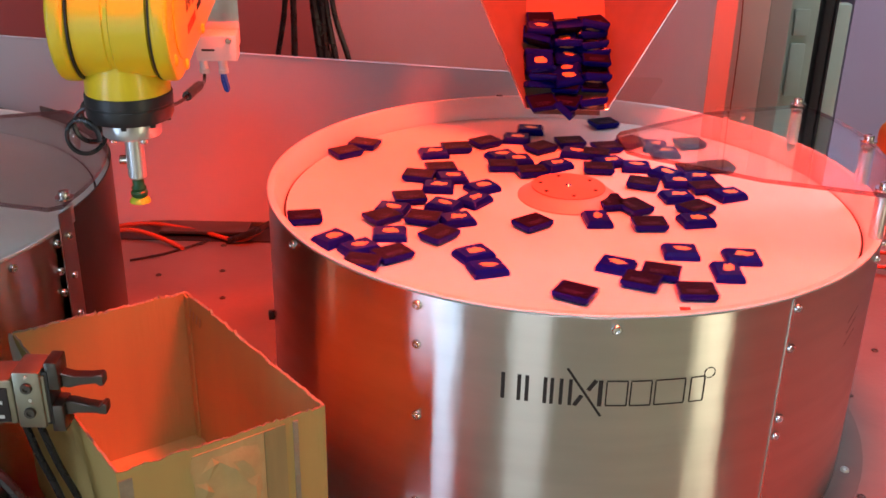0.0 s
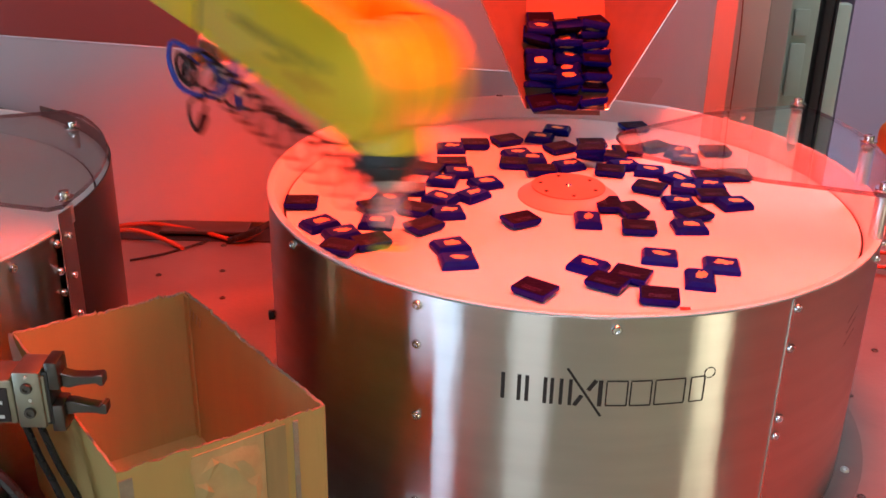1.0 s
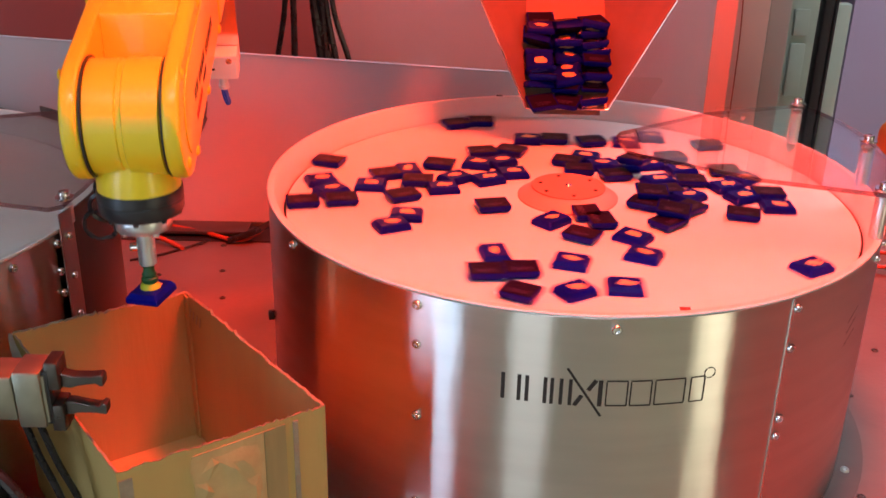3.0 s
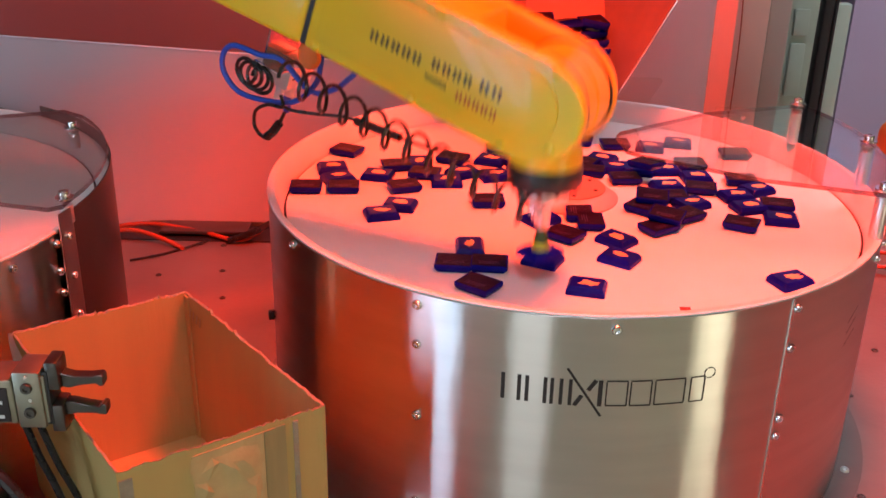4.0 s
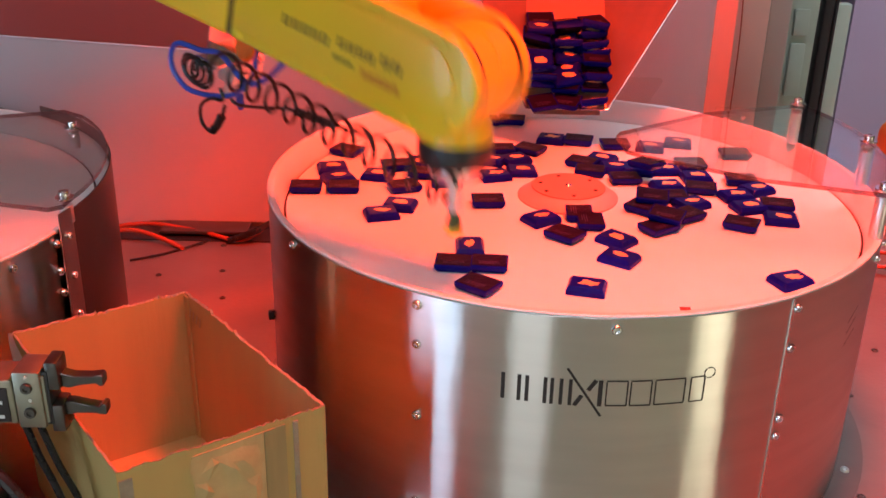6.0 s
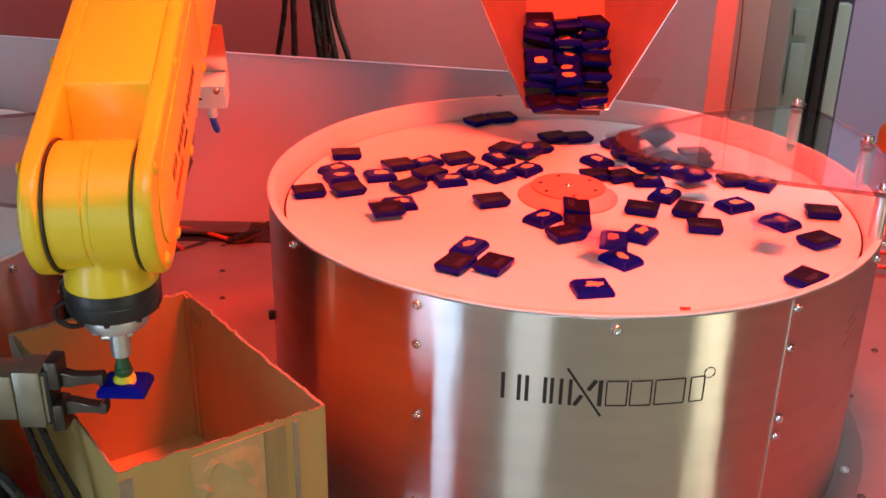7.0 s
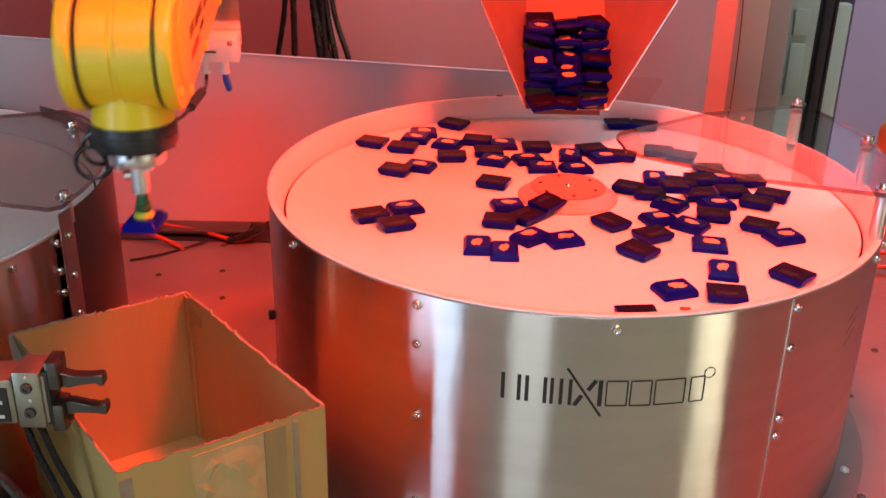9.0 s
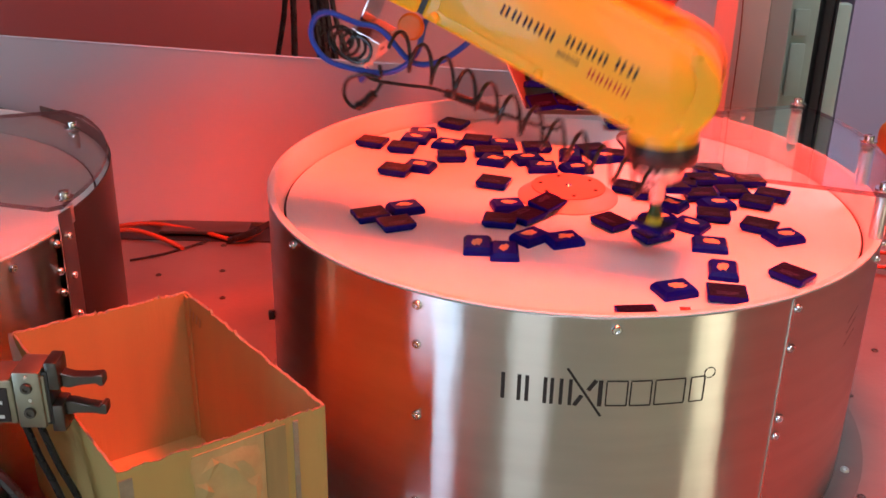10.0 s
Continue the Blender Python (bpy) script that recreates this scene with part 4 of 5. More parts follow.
def print_mesh(seed):
    """The ragged gold picture on the front."""
    rnd = random.Random(seed)
    bm = bmesh.new()
    pts = []
    for k in range(14):
        a = 2 * math.pi * k / 14
        r = rnd.uniform(0.55, 1.1)
        ca, sa = math.cos(a), math.sin(a)
        q = 1 / max(abs(ca), abs(sa)) ** 0.6
        pts.append((0.0015 + 0.0095 * r * q * ca, -0.0010 + 0.0056 * r * q * sa))
    v0 = [bm.verts.new((x * 0.95, y * 0.95, HALF + 0.0002)) for x, y in pts]
    v1 = [bm.verts.new((x * 0.95, y * 0.95, HALF - 0.0001)) for x, y in pts]
    bm.faces.new(v0)
    for i in range(14):
        bm.faces.new((v1[i], v1[(i + 1) % 14], v0[(i + 1) % 14], v0[i]))
    return bm


protos = []
LABEL_F, LABEL_B = "small blue foil-wrapped chocolate bar with a gold picture", "small blue foil-wrapped chocolate bar"
for k in range(4):
    pr = tagged(part("chocolate", choc_mesh(), FOIL, sharp=20), LABEL_F, "chocolate bar", "wrapped chocolates")
    part("gold_picture", print_mesh(40 + k), GOLD, pr, "ragged gold picture")
    for i in range(3):
        part("back_print", block(-0.009, 0.009 - 0.004 * (i == 2), 0.0030 + 0.0022 * i, 0.0036 + 0.0022 * i, -HALF - 0.0003, -HALF), PALE_PRINT, pr, "pale unreadable print")
    part("back_label", block(-0.0148, 0.0148, -0.0116, 0.0116, -HALF - 0.00015, -HALF + 0.0001, 0.0001, 1), FOIL_DARK, pr, "dark printed back")
    protos.append(pr)
used = [False] * 4


def make_chocolate(i):
    k = i % 4
    if not used[k]:
        used[k] = True
        return protos[k]
    return copy_thing(protos[k], pose(0, 0, 0))


def chocolate(b, d, e, pick="", fall=False):
    """A loose chocolate: x, y, turn, layer and face-up in the disc's space for its three rests."""
    CHOCS.append((make_chocolate(len(CHOCS)), b, d, e, pick, fall, random.uniform(-1, 1), random.uniform(-1, 1)))


chocolate((-0.265, -0.036, 3, 0, 0), (-0.263, -0.044, 13, 0, 0), (-0.255, -0.054, 48, 0, 0))
chocolate((-0.241, -0.088, 39, 0, 1), (-0.237, -0.095, 50, 0, 1), (-0.229, -0.098, 80, 0, 1))
chocolate((-0.218, -0.110, 28, 0, 1), (-0.211, -0.114, 64, 0, 1), (-0.209, -0.112, 64, 0, 1))
chocolate((-0.217, -0.142, -20, 0, 0), (-0.216, -0.156, 41, 0, 0), (-0.204, -0.164, 56, 0, 0))
chocolate((-0.190, -0.128, 27, 0, 0), (-0.187, -0.131, 41, 0, 0), (-0.179, -0.133, 64, 0, 0))
chocolate((-0.188, -0.081, -5, 0, 1), (-0.185, -0.080, 27, 0, 1), (-0.182, -0.080, 55, 0, 1))
chocolate((-0.191, -0.041, 29, 0, 0), (-0.189, -0.045, 50, 0, 0), (-0.188, -0.043, 64, 0, 0))
chocolate((-0.180, -0.021, -23, 0, 1), (-0.175, -0.021, -47, 0, 1), (-0.170, -0.017, -100, 0, 1))
chocolate((-0.160, 0.006, 3, 0, 0), (-0.156, 0.013, 17, 0, 0), (-0.151, 0.018, 80, 0, 0))
chocolate((-0.152, -0.048, -22, 0, 0), (-0.150, -0.044, 27, 0, 0), (-0.146, -0.041, 79, 0, 0))
chocolate((-0.128, -0.016, -34, 0, 1), (-0.121, -0.015, -112, 0, 1), (-0.115, -0.004, -86, 0, 1))
chocolate((-0.143, -0.089, 42, 0, 0), (-0.141, -0.089, 55, 0, 0), (-0.138, -0.086, 79, 0, 0))
chocolate((-0.121, -0.053, 11, 0, 1), (-0.118, -0.047, 41, 0, 1), (-0.117, -0.043, 56, 0, 1))
chocolate((-0.118, -0.133, 22, 0, 1), (-0.112, -0.130, 27, 0, 1), (-0.114, -0.128, 56, 0, 1))
chocolate((-0.111, -0.164, 10, 0, 1), (-0.111, -0.159, 54, 0, 1), (-0.106, -0.156, 57, 0, 0))
chocolate((-0.051, -0.070, 30, 0, 0), (-0.051, -0.066, 41, 0, 0), (-0.049, -0.063, 57, 0, 0))
chocolate((-0.127, 0.036, -11, 0, 1), (-0.122, 0.038, 17, 0, 1), (-0.118, 0.047, -18, 0, 1))
chocolate((-0.143, 0.069, -19, 0, 0), (-0.135, 0.074, 41, 0, 0), (-0.132, 0.078, 94, 0, 0))
chocolate((-0.117, 0.090, 3, 0, 0), (-0.109, 0.096, 5, 0, 0), (-0.105, 0.104, 64, 0, 0))
chocolate((-0.109, 0.062, 3, 0, 1), (-0.103, 0.057, 68, 0, 1), (-0.105, 0.083, 94, 0, 1))
chocolate((-0.096, -0.005, 46, 0, 1), (-0.090, 0.000, 55, 0, 1), (-0.087, 0.003, 79, 0, 1))
chocolate((-0.082, 0.030, 24, 0, 1), (-0.076, 0.031, 41, 0, 1), (-0.075, 0.038, 93, 0, 1))
chocolate((-0.216, 0.153, 28, 0, 0), (-0.211, 0.152, 51, 0, 0), (-0.219, 0.147, 80, 0, 0))
chocolate((-0.193, 0.180, -26, 0, 0), (-0.190, 0.177, 31, 0, 0), (-0.207, 0.176, 63, 0, 0))
chocolate((-0.118, 0.143, 4, 0, 1), (-0.112, 0.146, 25, 0, 1), (-0.112, 0.152, 63, 0, 0))
chocolate((-0.090, 0.157, 4, 0, 0), (-0.084, 0.162, 25, 0, 0), (-0.091, 0.170, 54, 0, 0))
chocolate((0.014, -0.065, 87, 0, 1), (0.014, -0.069, 73, 0, 1), (0.015, -0.067, 87, 0, 1))
chocolate((0.060, -0.083, -5, 0, 0), (0.053, -0.088, -2, 0, 0), (0.053, -0.086, 66, 0, 0))
chocolate((0.039, -0.025, -86, 0, 0), (0.036, -0.035, -55, 0, 0), (0.0297, -0.0311, -56, 0.55, 0))
chocolate((0.059, -0.039, -69, 0, 0), (0.055, -0.046, -53, 0, 0), (0.0473, -0.0579, -56, 0, 0))
chocolate((0.002, -0.169, -32, 0, 1), (0.002, -0.167, -51, 0, 1), (0.002, -0.168, -80, 0, 1))
chocolate((0.014, -0.203, -32, 0, 0), (0.013, -0.205, 33, 0, 0), (0.015, -0.205, 100, 0, 0))
chocolate((0.036, -0.188, -26, 0, 0), (0.037, -0.186, 33, 0, 0), (0.041, -0.185, 99, 0, 0))
chocolate((0.053, -0.227, -9, 0, 0), (0.055, -0.226, 2, 0, 0), (0.055, -0.226, 2, 0, 0), pick="turned_second")
chocolate((0.068, -0.147, -10, 0, 1), (0.067, -0.147, 12, 0, 1), (0.067, -0.147, 12, 0, 1), pick="dropped_second")
chocolate((0.094, -0.192, 80, 0, 1), (0.092, -0.198, 61, 0, 1), (0.092, -0.198, 61, 0, 1), pick="dropped_first")
chocolate((0.119, -0.163, -10, 0, 1), (0.125, -0.169, 24, 0, 1), (0.131, -0.168, 56, 0, 1), pick="dropped_third")
chocolate((0.109, -0.077, 3, 0, 1), (0.095, -0.066, -7, 0, 1), (0.094, -0.069, -62, 0, 1))
chocolate((0.119, -0.048, 25, 0, 0), (0.117, -0.100, 4, 0, 1), (0.120, -0.102, -15, 0, 1))
chocolate((0.167, -0.014, 15, 0, 1), (0.252, -0.046, 60, 0, 1), (0.261, -0.035, 82, 0, 0))
chocolate((-0.053, 0.174, 27, 0, 0), (-0.044, 0.177, 41, 0, 0), (-0.043, 0.180, 79, 0, 0))
chocolate((-0.013, 0.187, -13, 0, 1), (-0.009, 0.197, 25, 0, 1), (-0.002, 0.205, 79, 0, 0))
chocolate((0.010, 0.218, -13, 0, 1), (0.009, 0.232, 25, 0, 1), (0.041, 0.209, 49, 0, 0))
chocolate((0.106, 0.235, 13, 0, 0), (0.077, 0.238, 41, 0, 0), (-0.017, 0.180, 64, 0, 1))
chocolate((-0.048, 0.093, -6, 0, 0), (-0.040, 0.097, 11, 0, 0), (-0.016, 0.157, 79, 0, 0))
chocolate((-0.028, 0.111, 4, 0, 1), (-0.030, 0.123, 10, 0, 1), (-0.030, 0.111, -21, 0, 1))
chocolate((-0.043, 0.126, 18, 0, 1), (-0.004, 0.108, 41, 0, 1), (-0.009, 0.131, 64, 0, 0))
chocolate((-0.020, 0.072, 3, 0, 0), (-0.019, 0.079, 26, 0, 0), (-0.007, 0.072, 50, 0, 0))
chocolate((0.011, 0.091, 25, 0, 1), (0.021, 0.083, 41, 0, 0), (0.013, 0.086, 65, 0, 0))
chocolate((0.007, 0.149, 30, 0, 0), (0.019, 0.117, 26, 0, 1), (0.026, 0.136, 79, 0, 0))
chocolate((0.046, 0.166, 4, 0, 0), (0.054, 0.172, 41, 0, 0), (0.056, 0.183, 50, 0, 0))
chocolate((0.043, 0.131, -21, 0, 1), (0.040, 0.137, 41, 0, 1), (0.052, 0.141, 91, 0, 1))
chocolate((0.073, 0.095, 17, 0, 1), (0.066, 0.092, 49, 0, 1), (0.043, 0.094, 38, 0, 1))
chocolate((0.084, 0.144, 4, 0, 0), (0.077, 0.138, 41, 0, 1), (0.024, 0.172, 79, 0, 0))
chocolate((0.065, 0.123, -21, 0, 0), (0.096, 0.109, 26, 0, 0), (0.079, 0.123, 65, 0, 0))
chocolate((0.055, 0.075, -12, 0, 0), (0.078, 0.035, 27, 1, 0), (0.103, -0.122, -15, 0, 1))
chocolate((0.089, 0.025, -26, 0, 0), (0.077, 0.020, 0, 0, 0), (0.077, 0.017, 21, 0, 0))
chocolate((0.150, 0.007, 3, 0, 0), (0.084, 0.067, 41, 0, 0), (0.076, 0.067, 97, 0, 1))
chocolate((0.098, 0.078, -12, 0, 1), (0.108, 0.063, 67, 0, 1), (0.097, 0.090, 39, 0, 1))
chocolate((0.124, 0.053, -51, 0, 1), (0.112, -0.001, 13, 1, 0), (0.222, 0.015, 95, 0, 1))
chocolate((0.112, -0.014, 3, 0, 1), (0.112, -0.016, 71, 0, 0), (0.106, -0.041, 97, 0, 1))
chocolate((0.128, 0.027, -11, 0, 1), (0.118, 0.030, 71, 0, 0), (0.113, 0.044, 104, 0, 0))
chocolate((0.118, 0.160, 32, 0, 0), (0.118, 0.160, 32, 0, 0), (0.113, 0.154, 46, 0, 0))
chocolate((0.142, 0.145, 67, 0, 1), (0.142, 0.145, 67, 0, 1), (0.140, 0.164, 96, 0, 1))
chocolate((0.146, 0.122, -6, 0, 1), (0.133, 0.113, 49, 0, 1), (0.240, 0.053, 67, 0, 0))
chocolate((0.158, 0.063, 3, 0, 0), (0.156, 0.092, 53, 0, 1), (0.143, 0.087, 66, 0, 1))
chocolate((0.186, 0.150, 4, 0, 0), (0.176, 0.115, 27, 0, 0), (0.218, 0.126, 29, 0, 0))
chocolate((0.188, 0.069, 3, 0, 0), (0.193, 0.083, 27, 0, 1), (0.196, 0.073, -26, 0, 1))
chocolate((0.153, 0.037, 3, 0, 1), (0.169, 0.044, 13, 0, 0), (0.144, 0.016, 31, 0, 0), pick="lifted_last")
chocolate((-0.048, -0.219, -36, 0, 0), (-0.048, -0.219, -36, 0, 0), (-0.048, -0.219, -36, 0, 0), pick="turned_first")
chocolate((0.036, 0.100, -10, 2, 0), (0.036, 0.100, -10, 2, 0), (0.036, 0.100, -10, 2, 0), fall=True)

# the heap lying in the chute
rh = random.Random(21)
SL = math.atan2(0.137, 0.165)
n_heap = 0
for layer, rows_n in ((0, 6), (1, 5)):
    for r in range(rows_n):
        for k in range(3):
            if layer and rh.random() < 0.12:
                continue
            s = 0.006 + 0.0225 * r + rh.uniform(-0.004, 0.004) + 0.008 * layer
            x = 0.015 + (k - 1) * 0.0312 + rh.uniform(-0.004, 0.004)
            up = 0.0045 + 0.009 * layer + rh.uniform(0, 0.0015)
            y, z = 0.165 + s * math.cos(SL) - up * math.sin(SL), 0.283 + s * math.sin(SL) + up * math.cos(SL)
            m = pose(x, y, z, 20 + rh.uniform(-12, 12), rh.uniform(-9, 9), rh.uniform(-25, 25) + (180 if rh.random() < 0.5 else 0))
            if rh.random() < 0.75:
                m = m @ pose(0, 0, 0, 180, 0, 0)
            h = copy_thing(protos[n_heap % 4], m)
            tagged(h, "blue foil-wrapped chocolate bar heaped in the hopper chute", "chocolate bar", "chocolates in the chute")
            n_heap += 1
h = copy_thing(protos[0], pose(0.012, 0.325, 0.426, 40, 0, 4))
tagged(h, "blue foil-wrapped chocolate bar at the top of the chute", "chocolate bar", "chocolates in the chute")
# dark chocolates left on the far feeder
for x, y, a in ((-0.70, 0.125, 20), (-0.675, 0.115, -15), (-0.72, 0.135, 60)):
    h = copy_thing(protos[1], pose(x, y, DISC + HALF + 0.0003, 180, 0, a))
    tagged(h, "blue foil-wrapped chocolate bar on the far feeder disc", "chocolate bar", "chocolates on the far feeder")


# ---- movement ----
def turn_at(t):
    """Degrees of the disc."""
    def ease(a, b):
        u = min(1, max(0, (t - a) / (b - a)))
        return u * u * (3 - 2 * u)
    return 8.4 * (1 - ease(-0.28, 0.32)) / (1 - ease_start) - 37.6 * ease(2.56, 3.2) - 38.3 * ease(7.12, 7.68)


ease_start = (0.28 / 0.6) ** 2 * (3 - 2 * 0.28 / 0.6)

TIPS = [
    (0, -0.350, -0.269, 0.3322, 0), (0.78, -0.350, -0.269, 0.3322, 0), (0.9, -0.288, -0.246, 0.2993, 0), (1, -0.166, -0.251, 0.2900, 0),
    (1.1, -0.064, -0.189, 0.2850, 0), (1.2, -0.044, -0.206, 0.2800, 0), (1.3, -0.047, -0.212, 0.2455, 1), (1.4, -0.047, -0.212, 0.2455, 1),
    (1.5, -0.038, -0.179, 0.2900, 1), (1.6, -0.082, -0.199, 0.2900, 1), (1.7, -0.169, -0.251, 0.2850, 1), (1.8, -0.279, -0.261, 0.2654, 1),
    (1.9, -0.320, -0.295, 0.2623, 1), (2, -0.309, -0.374, 0.2452, 1), (2.1, -0.339, -0.379, 0.2459, 1), (2.2, -0.339, -0.379, 0.2459, 1),
    (2.3, -0.357, -0.342, 0.2808, 0), (2.4, -0.347, -0.361, 0.2632, 0), (2.5, -0.339, -0.379, 0.2459, 1), (2.58, -0.339, -0.379, 0.2459, 1),
    (2.7, -0.342, -0.340, 0.2600, 1), (2.85, -0.344, -0.281, 0.2809, 1), (2.95, -0.344, -0.286, 0.2700, 1), (3.03, -0.344, -0.286, 0.2700, 0),
    (3.15, -0.351, -0.264, 0.3312, 0), (3.3, -0.350, -0.269, 0.3322, 0), (3.45, -0.288, -0.245, 0.3013, 0), (3.55, -0.165, -0.168, 0.3000, 0),
    (3.68, -0.057, -0.188, 0.3000, 0), (3.8, -0.048, -0.217, 0.2620, 0), (3.88, -0.047, -0.209, 0.2455, 1), (3.94, -0.047, -0.209, 0.2455, 1),
    (4, -0.043, -0.193, 0.2680, 1), (4.1, -0.089, -0.192, 0.2950, 1), (4.2, -0.303, -0.238, 0.2926, 1), (4.3, -0.352, -0.270, 0.3056, 1),
    (4.4, -0.344, -0.286, 0.2700, 1), (4.44, -0.344, -0.286, 0.2700, 0), (4.5, -0.348, -0.279, 0.2867, 0), (4.6, -0.327, -0.246, 0.3239, 0),
    (4.7, -0.153, -0.163, 0.3100, 0), (4.8, -0.044, -0.181, 0.3000, 0), (4.9, -0.036, -0.155, 0.2455, 1), (5.02, -0.036, -0.155, 0.2455, 1),
    (5.1, -0.032, -0.162, 0.2850, 1), (5.2, -0.083, -0.174, 0.3050, 1), (5.3, -0.258, -0.227, 0.2927, 1), (5.4, -0.347, -0.264, 0.3189, 1),
    (5.5, -0.344, -0.286, 0.2700, 1), (5.6, -0.344, -0.286, 0.2700, 0), (5.7, -0.351, -0.262, 0.3350, 0), (5.8, -0.253, -0.221, 0.3043, 0),
    (5.95, -0.127, -0.192, 0.3000, 0), (6.1, -0.094, -0.206, 0.2455, 1), (6.2, -0.094, -0.206, 0.2455, 1), (6.3, -0.162, -0.240, 0.2900, 1),
    (6.42, -0.318, -0.284, 0.2636, 1), (6.5, -0.309, -0.374, 0.2452, 1), (6.58, -0.339, -0.379, 0.2459, 1), (6.68, -0.339, -0.379, 0.2459, 1),
    (6.8, -0.357, -0.341, 0.2823, 0), (6.9, -0.350, -0.360, 0.2642, 0), (7, -0.339, -0.379, 0.2459, 1), (7.06, -0.339, -0.379, 0.2459, 1),
    (7.2, -0.342, -0.340, 0.2600, 1), (7.3, -0.344, -0.287, 0.2693, 1), (7.4, -0.344, -0.286, 0.2700, 0), (7.5, -0.352, -0.265, 0.3284, 0),
    (7.6, -0.350, -0.269, 0.3322, 0), (8.2, -0.350, -0.269, 0.3322, 0), (8.3, -0.311, -0.243, 0.3285, 0), (8.4, -0.164, -0.174, 0.3100, 0),
    (8.5, -0.129, -0.192, 0.2850, 0), (8.57, -0.130, -0.159, 0.2455, 1), (8.63, -0.130, -0.159, 0.2455, 1), (8.7, -0.129, -0.185, 0.2800, 1),
    (8.8, -0.152, -0.174, 0.3200, 1), (8.9, -0.285, -0.229, 0.3108, 1), (9, -0.350, -0.264, 0.3189, 1), (9.1, -0.344, -0.286, 0.2700, 1),
    (9.14, -0.344, -0.286, 0.2700, 0), (9.2, -0.348, -0.283, 0.2770, 0), (9.3, -0.341, -0.255, 0.3265, 0), (9.4, -0.220, -0.221, 0.2804, 0),
    (9.5, -0.016, -0.180, 0.2950, 0), (9.6, 0.044, -0.165, 0.2850, 0), (9.7, 0.051, -0.144, 0.2550, 0), (9.8, 0.053, -0.137, 0.2455, 1),
    (9.9, 0.053, -0.139, 0.2455, 1), (10, 0.059, -0.149, 0.2750, 1),
]


def tip_at(t):
    for (t0, *p), (t1, *q) in zip(TIPS, TIPS[1:]):
        if t0 <= t <= t1:
            u = (t - t0) / (t1 - t0)
            return [a + (b - a) * u for a, b in zip(p, q)]
    return list(TIPS[-1][1:])


def arm_pose(tip):
    """Forearm, upper arm and wrist poses for a tool tip that points down."""
    w = Vector(tip[:3]) + Vector((0, 0, TOOL - PRESS * tip[3]))
    flat = Vector((w.x - SHOULDER.x, w.y - SHOULDER.y))
    r = flat.length
    out = flat / r
    dr, dz = r - REACH0, w.z - SHOULDER.z
    d = math.hypot(dr, dz)
    a = math.acos(max(-1, min(1, (LA * LA + d * d - LF * LF) / (2 * LA * d))))
    b = math.atan2(dz, dr) - a
    er, ez = REACH0 + LA * math.cos(b), SHOULDER.z + LA * math.sin(b)
    elbow = Vector((SHOULDER.x + out.x * er, SHOULDER.y + out.y * er, ez))
    s = Vector((SHOULDER.x + out.x * REACH0, SHOULDER.y + out.y * REACH0, SHOULDER.z))

    def frame_of(origin, xdir):
        x = xdir.normalized()
        y = Vector((0, 0, 1)).cross(Vector((-out.x, -out.y, 0))).normalized()
        z = x.cross(y)
        return Matrix((x, y, z)).transposed().to_4x4(), origin
    mf, _ = frame_of(w, elbow - w)
    mu, _ = frame_of(s, elbow - s)
    mw, _ = frame_of(w, Vector((-out.x, -out.y, 0)))
    return Matrix.Translation(w) @ mf, Matrix.Translation(s) @ mu, Matrix.Translation(w) @ mw


def resting(state, theta, wob):
    x, y, a, layer, face = state
    c, s = math.cos(radians(theta)), math.sin(radians(theta))
    tilt = 0 if layer == 0 else 7
    m = pose(c * x - s * y, s * x + c * y, DISC + HALF + 0.0003 + 0.0076 * layer, tilt * wob[0], tilt * wob[1], a + theta)
    return m if face else m @ pose(0, 0, 0, 180, 0, 0)


def between(m0, m1, u, hop):
    l = m0.translation.lerp(m1.translation, u)
    l.z += 4 * hop * u * (1 - u)
    return Matrix.Translation(l) @ m0.to_quaternion().slerp(m1.to_quaternion(), u).to_matrix().to_4x4()


def carried_rows(grab, leave):
    """Poses under the cup between two times."""
    return [t for t in [grab] + [r[0] for r in TIPS if grab < r[0] < leave] + [leave]]


def on_cup(t, yaw, face):
    m = Matrix.Translation(Vector(tip_at(t)[:3]) - Vector((0, 0, HALF + 0.0002))) @ pose(0, 0, 0, 0, 0, yaw)
    return m if face else m @ pose(0, 0, 0, 180, 0, 0)


IN_BOX = Vector((-0.335, -0.30, 0.061))


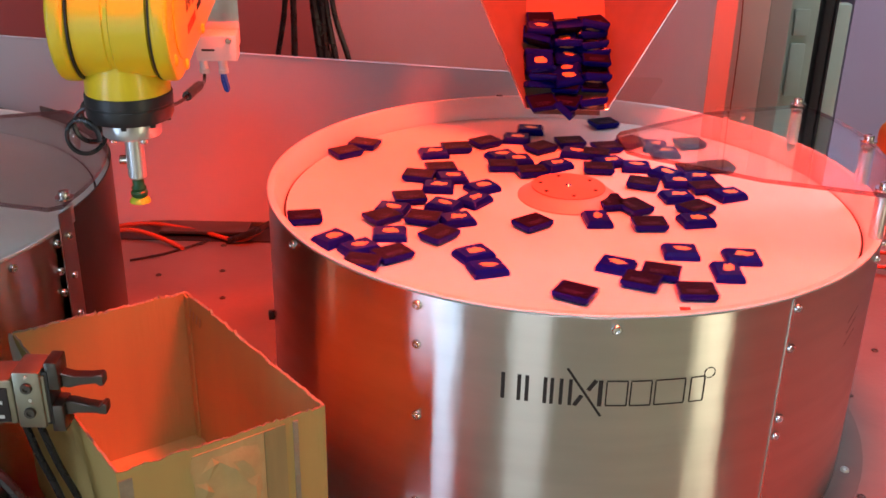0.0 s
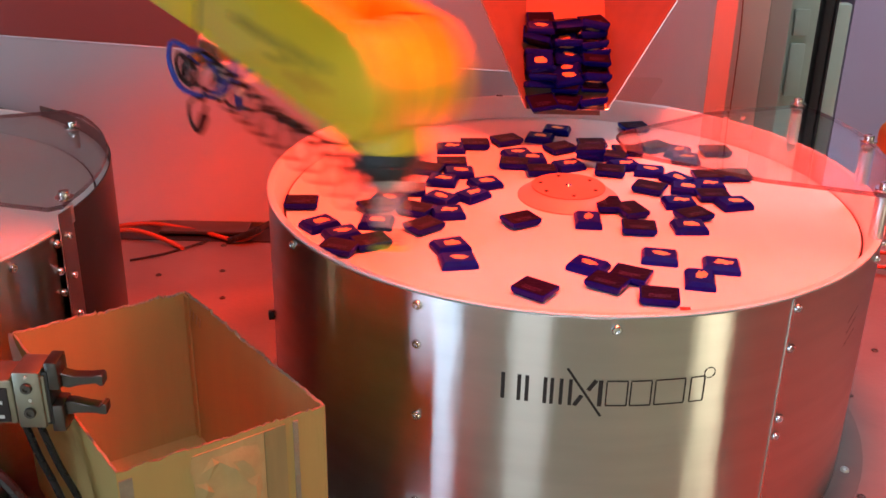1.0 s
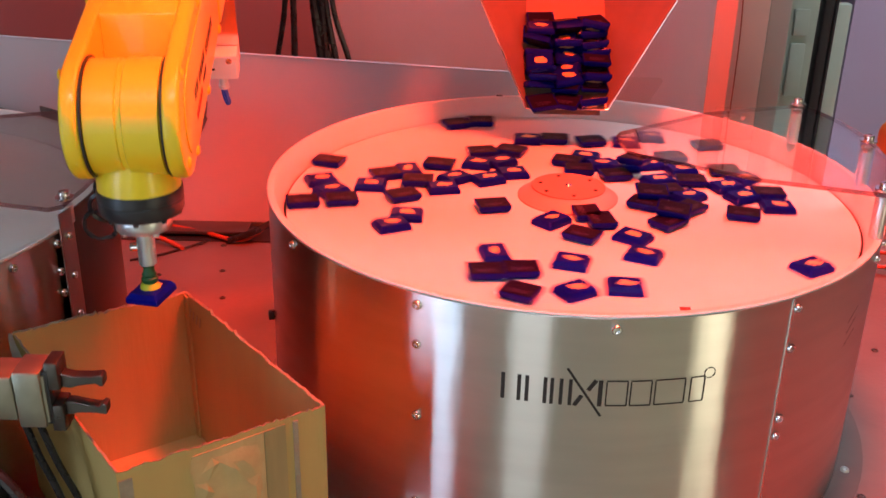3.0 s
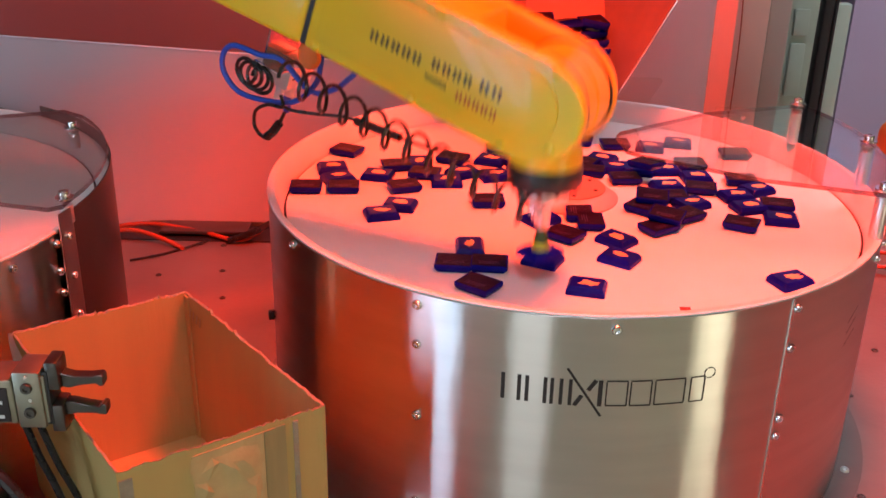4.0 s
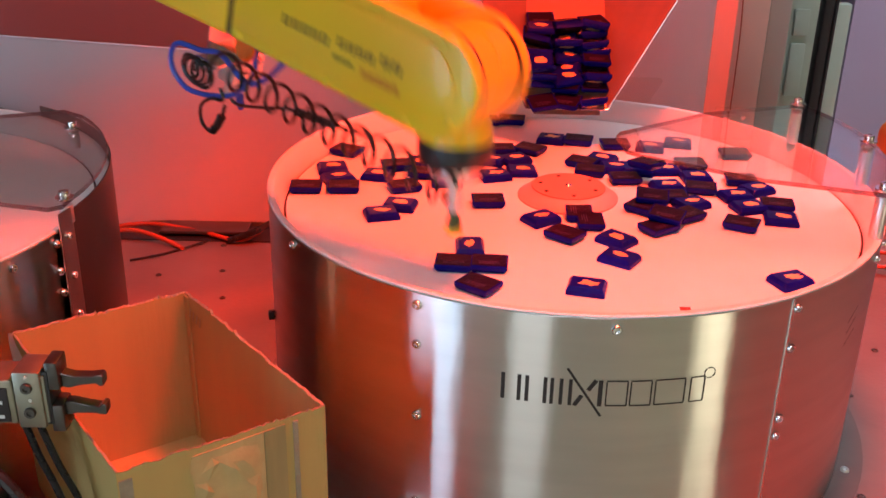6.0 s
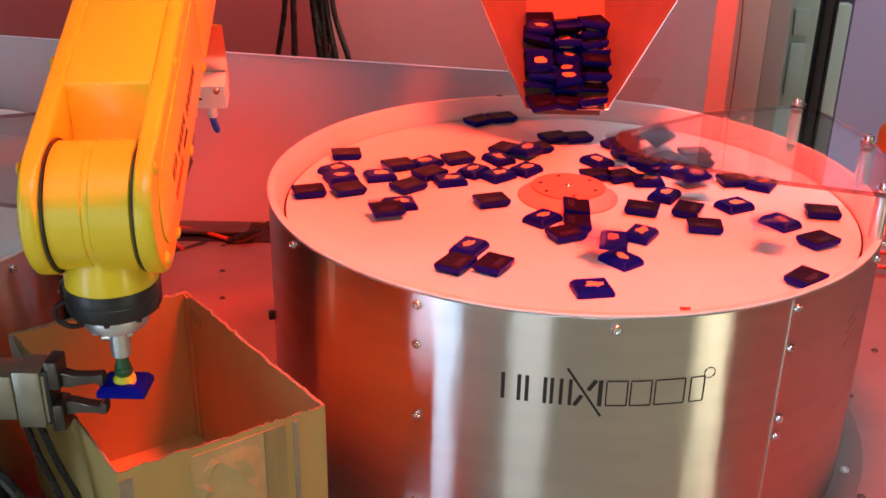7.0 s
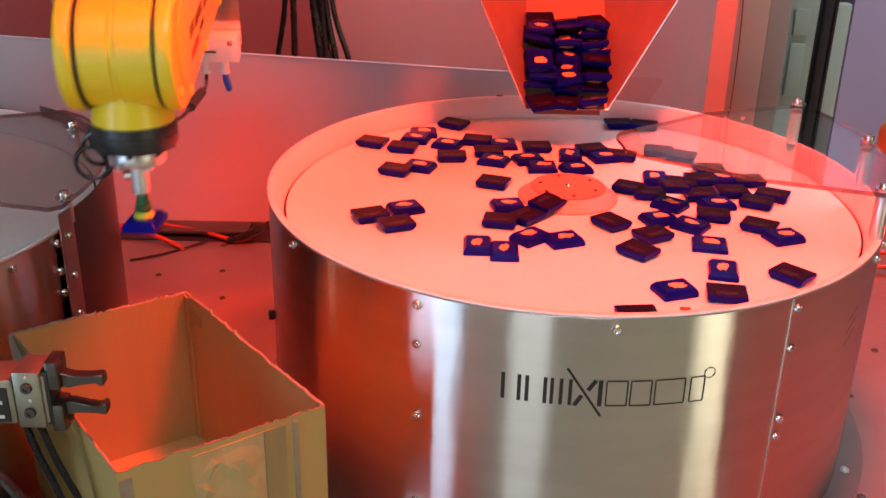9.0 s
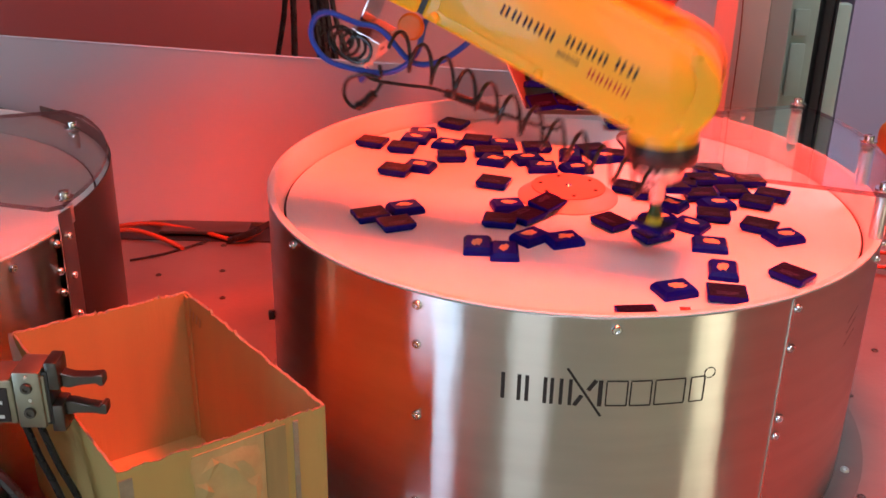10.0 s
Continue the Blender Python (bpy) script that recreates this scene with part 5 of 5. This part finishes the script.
def choc_rows(b, d, e, pick, fall, w0, w1):
    wob = (w0, w1)
    moved_b = math.hypot(b[0] - d[0], b[1] - d[1]) > 0.02 or b[4] != d[4]
    moved_e = math.hypot(e[0] - d[0], e[1] - d[1]) > 0.02 or e[4] != d[4]
    rows = []
    stop = {"turned_first": 1.36, "dropped_first": 3.92, "dropped_second": 5.0, "turned_second": 6.16, "dropped_third": 8.6, "lifted_last": 9.86}.get(pick, 10.0)
    s0 = 1.94 + 0.05 * w0
    s1 = s0 + 0.38
    q0 = 6.66 + 0.06 * w1
    q1 = q0 + 0.36

    def at(t):
        th = turn_at(t)
        if t <= s0:
            return resting(b, th, wob)
        if t < s1:
            return between(resting(b, th, wob), resting(d, th, wob), (t - s0) / (s1 - s0), 0.035 + 0.015 * w1 if moved_b else 0)
        if t <= q0:
            return resting(d, th, wob)
        if t < q1:
            return between(resting(d, th, wob), resting(e, th, wob), (t - q0) / (q1 - q0), 0.04 + 0.015 * w0 if moved_e else 0)
        return resting(e, th, wob)
    times = [0, 0.1, 0.2, 0.3, 0.36, s0, s0 + 0.1, s0 + 0.19, s0 + 0.28, s1, 2.56] + [2.56 + 0.08 * i for i in range(1, 9)] + [q0, q0 + 0.09, q0 + 0.18, q0 + 0.27, q1, 7.13] + [7.12 + 0.08 * i for i in range(1, 8)] + [10.0]
    for t in sorted(times):
        if t < stop and (not fall or t > 0.62):
            rows.append((t, at(t)))
    if fall:
        rows = [(0.0, pose(0.012, 0.160, 0.284, 38, 10, 75)), (0.25, pose(0.014, 0.157, 0.281, 42, 14, 72)), (0.38, pose(0.024, 0.140, 0.272, 70, 30, 60)), (0.5, pose(0.033, 0.118, 0.266, 115, 35, 30)), (0.58, resting(b, 0, wob))] + rows
    if not pick:
        return rows + [(10.0, at(10.0))]
    rows.append((stop, at(stop)))
    yaw = b[2] if stop < 2 else d[2] + turn_at(stop) if stop < 7 else e[2] + turn_at(stop)
    if pick.startswith("turned"):
        g = 2.18 if pick == "turned_first" else 6.66
        rows += [(t, on_cup(t, yaw * max(0, 1 - (t - stop) / 0.5), 0)) for t in carried_rows(stop + 0.03, g)]
        held = on_cup(g, 0, 0)
        turn0 = 2.32 if pick == "turned_first" else 6.82
        for i in range(5):
            m = Matrix.Translation(held.translation) @ pose(0, 0, 0, -45 * i, 0, 0) @ Matrix.Translation(-held.translation) @ held
            rows.append((turn0 + 0.04 * i, m))
        last = rows[-1][1]
        up = 2.56 if pick == "turned_first" else 7.04
        rows.append((up, last))
        leave, rel = (3.05, 3.0) if pick == "turned_first" else (7.41, 7.38)
        off = last.translation - Vector(tip_at(up)[:3])
        rows += [(t, Matrix.Translation(Vector(tip_at(min(t, rel))[:3]) + off) @ Matrix.Rotation(radians(78 * min(1, max(0, (t - up - 0.06) / 0.22))), 4, "Z") @ last.to_quaternion().to_matrix().to_4x4()) for t in carried_rows(up + 0.02, leave)]
    else:
        leave, rel = {"dropped_first": (4.5, 4.42), "dropped_second": (5.61, 5.58), "dropped_third": (9.2, 9.12), "lifted_last": (10.0, 10.0)}[pick]
        rows += [(t, on_cup(min(t, rel), yaw + (88 - yaw) * min(1, (t - stop) / 0.4) if pick != "lifted_last" else yaw, 0 if pick == "lifted_last" else 1)) for t in carried_rows(stop + 0.03, leave)]
    if pick == "lifted_last":
        return rows
    m = rows[-1][1]
    p = m.translation.copy()
    n = {"turned_first": 0, "dropped_first": 1, "dropped_second": 2, "turned_second": 3, "dropped_third": 4}[pick]
    end = IN_BOX + Vector((-0.02 + 0.010 * n, 0.015 - 0.010 * n, 0.0085 * (n % 2)))
    for u in (0.3, 0.55, 0.8, 1.0):
        l = p.lerp(end, u)
        l.z = p.z + (end.z - p.z) * u * u
        rows.append((leave + 0.20 * u, Matrix.Translation(l) @ (m.to_quaternion().to_matrix().to_4x4() @ pose(0, 0, 0, -20 * math.sin(math.pi * u), 0, 25 * u))))
    if rows[-1][0] < 9.95:
        rows.append((10.0, rows[-1][1]))
    return rows


def motions():
    times = sorted({round(r[0] * 30) / 30 for r in TIPS} | {i * 0.1 for i in range(101)})
    arm = [(t, *arm_pose(tip_at(t))) for t in times]
    walk(stem, [(t, Matrix.Translation(tip_at(t)[:3]) @ w.to_quaternion().to_matrix().to_4x4()) for t, f, u, w in arm])
    walk(fore, [(t, f) for t, f, u, w in arm])
    walk(upper, [(t, u) for t, f, u, w in arm])
    walk(wrist, [(t, w) for t, f, u, w in arm])
    walk(disc, [(t, pose(0, 0, 0, 0, 0, turn_at(t))) for t in [0, 0.1, 0.2, 0.32, 2.56] + [2.56 + 0.08 * i for i in range(1, 9)] + [7.12] + [7.12 + 0.08 * i for i in range(1, 8)] + [10.0]])
    grips = [(0.0, 0), (2.28, 0)] + [(2.32 + 0.04 * i, -45 * i) for i in range(5)] + [(2.96, -180)] + [(3.0 + 0.04 * i, -180 + 45 * i) for i in range(5)] + [(6.78, 0)] + [(6.82 + 0.04 * i, -45 * i) for i in range(5)] + [(7.42, -180)] + [(7.46 + 0.04 * i, -180 + 45 * i) for i in range(5)] + [(10.0, 0)]
    walk(grip, [(t, pose(*GRIP, a, 0, 0)) for t, a in grips])
    for ob, b, d, e, pick, fall, w0, w1 in CHOCS:
        rows = {}
        for t, m in choc_rows(b, d, e, pick, fall, w0, w1):
            rows[round(t * 30)] = (round(t * 30) / 30, m)
        walk(ob, [rows[k] for k in sorted(rows)])


motions()
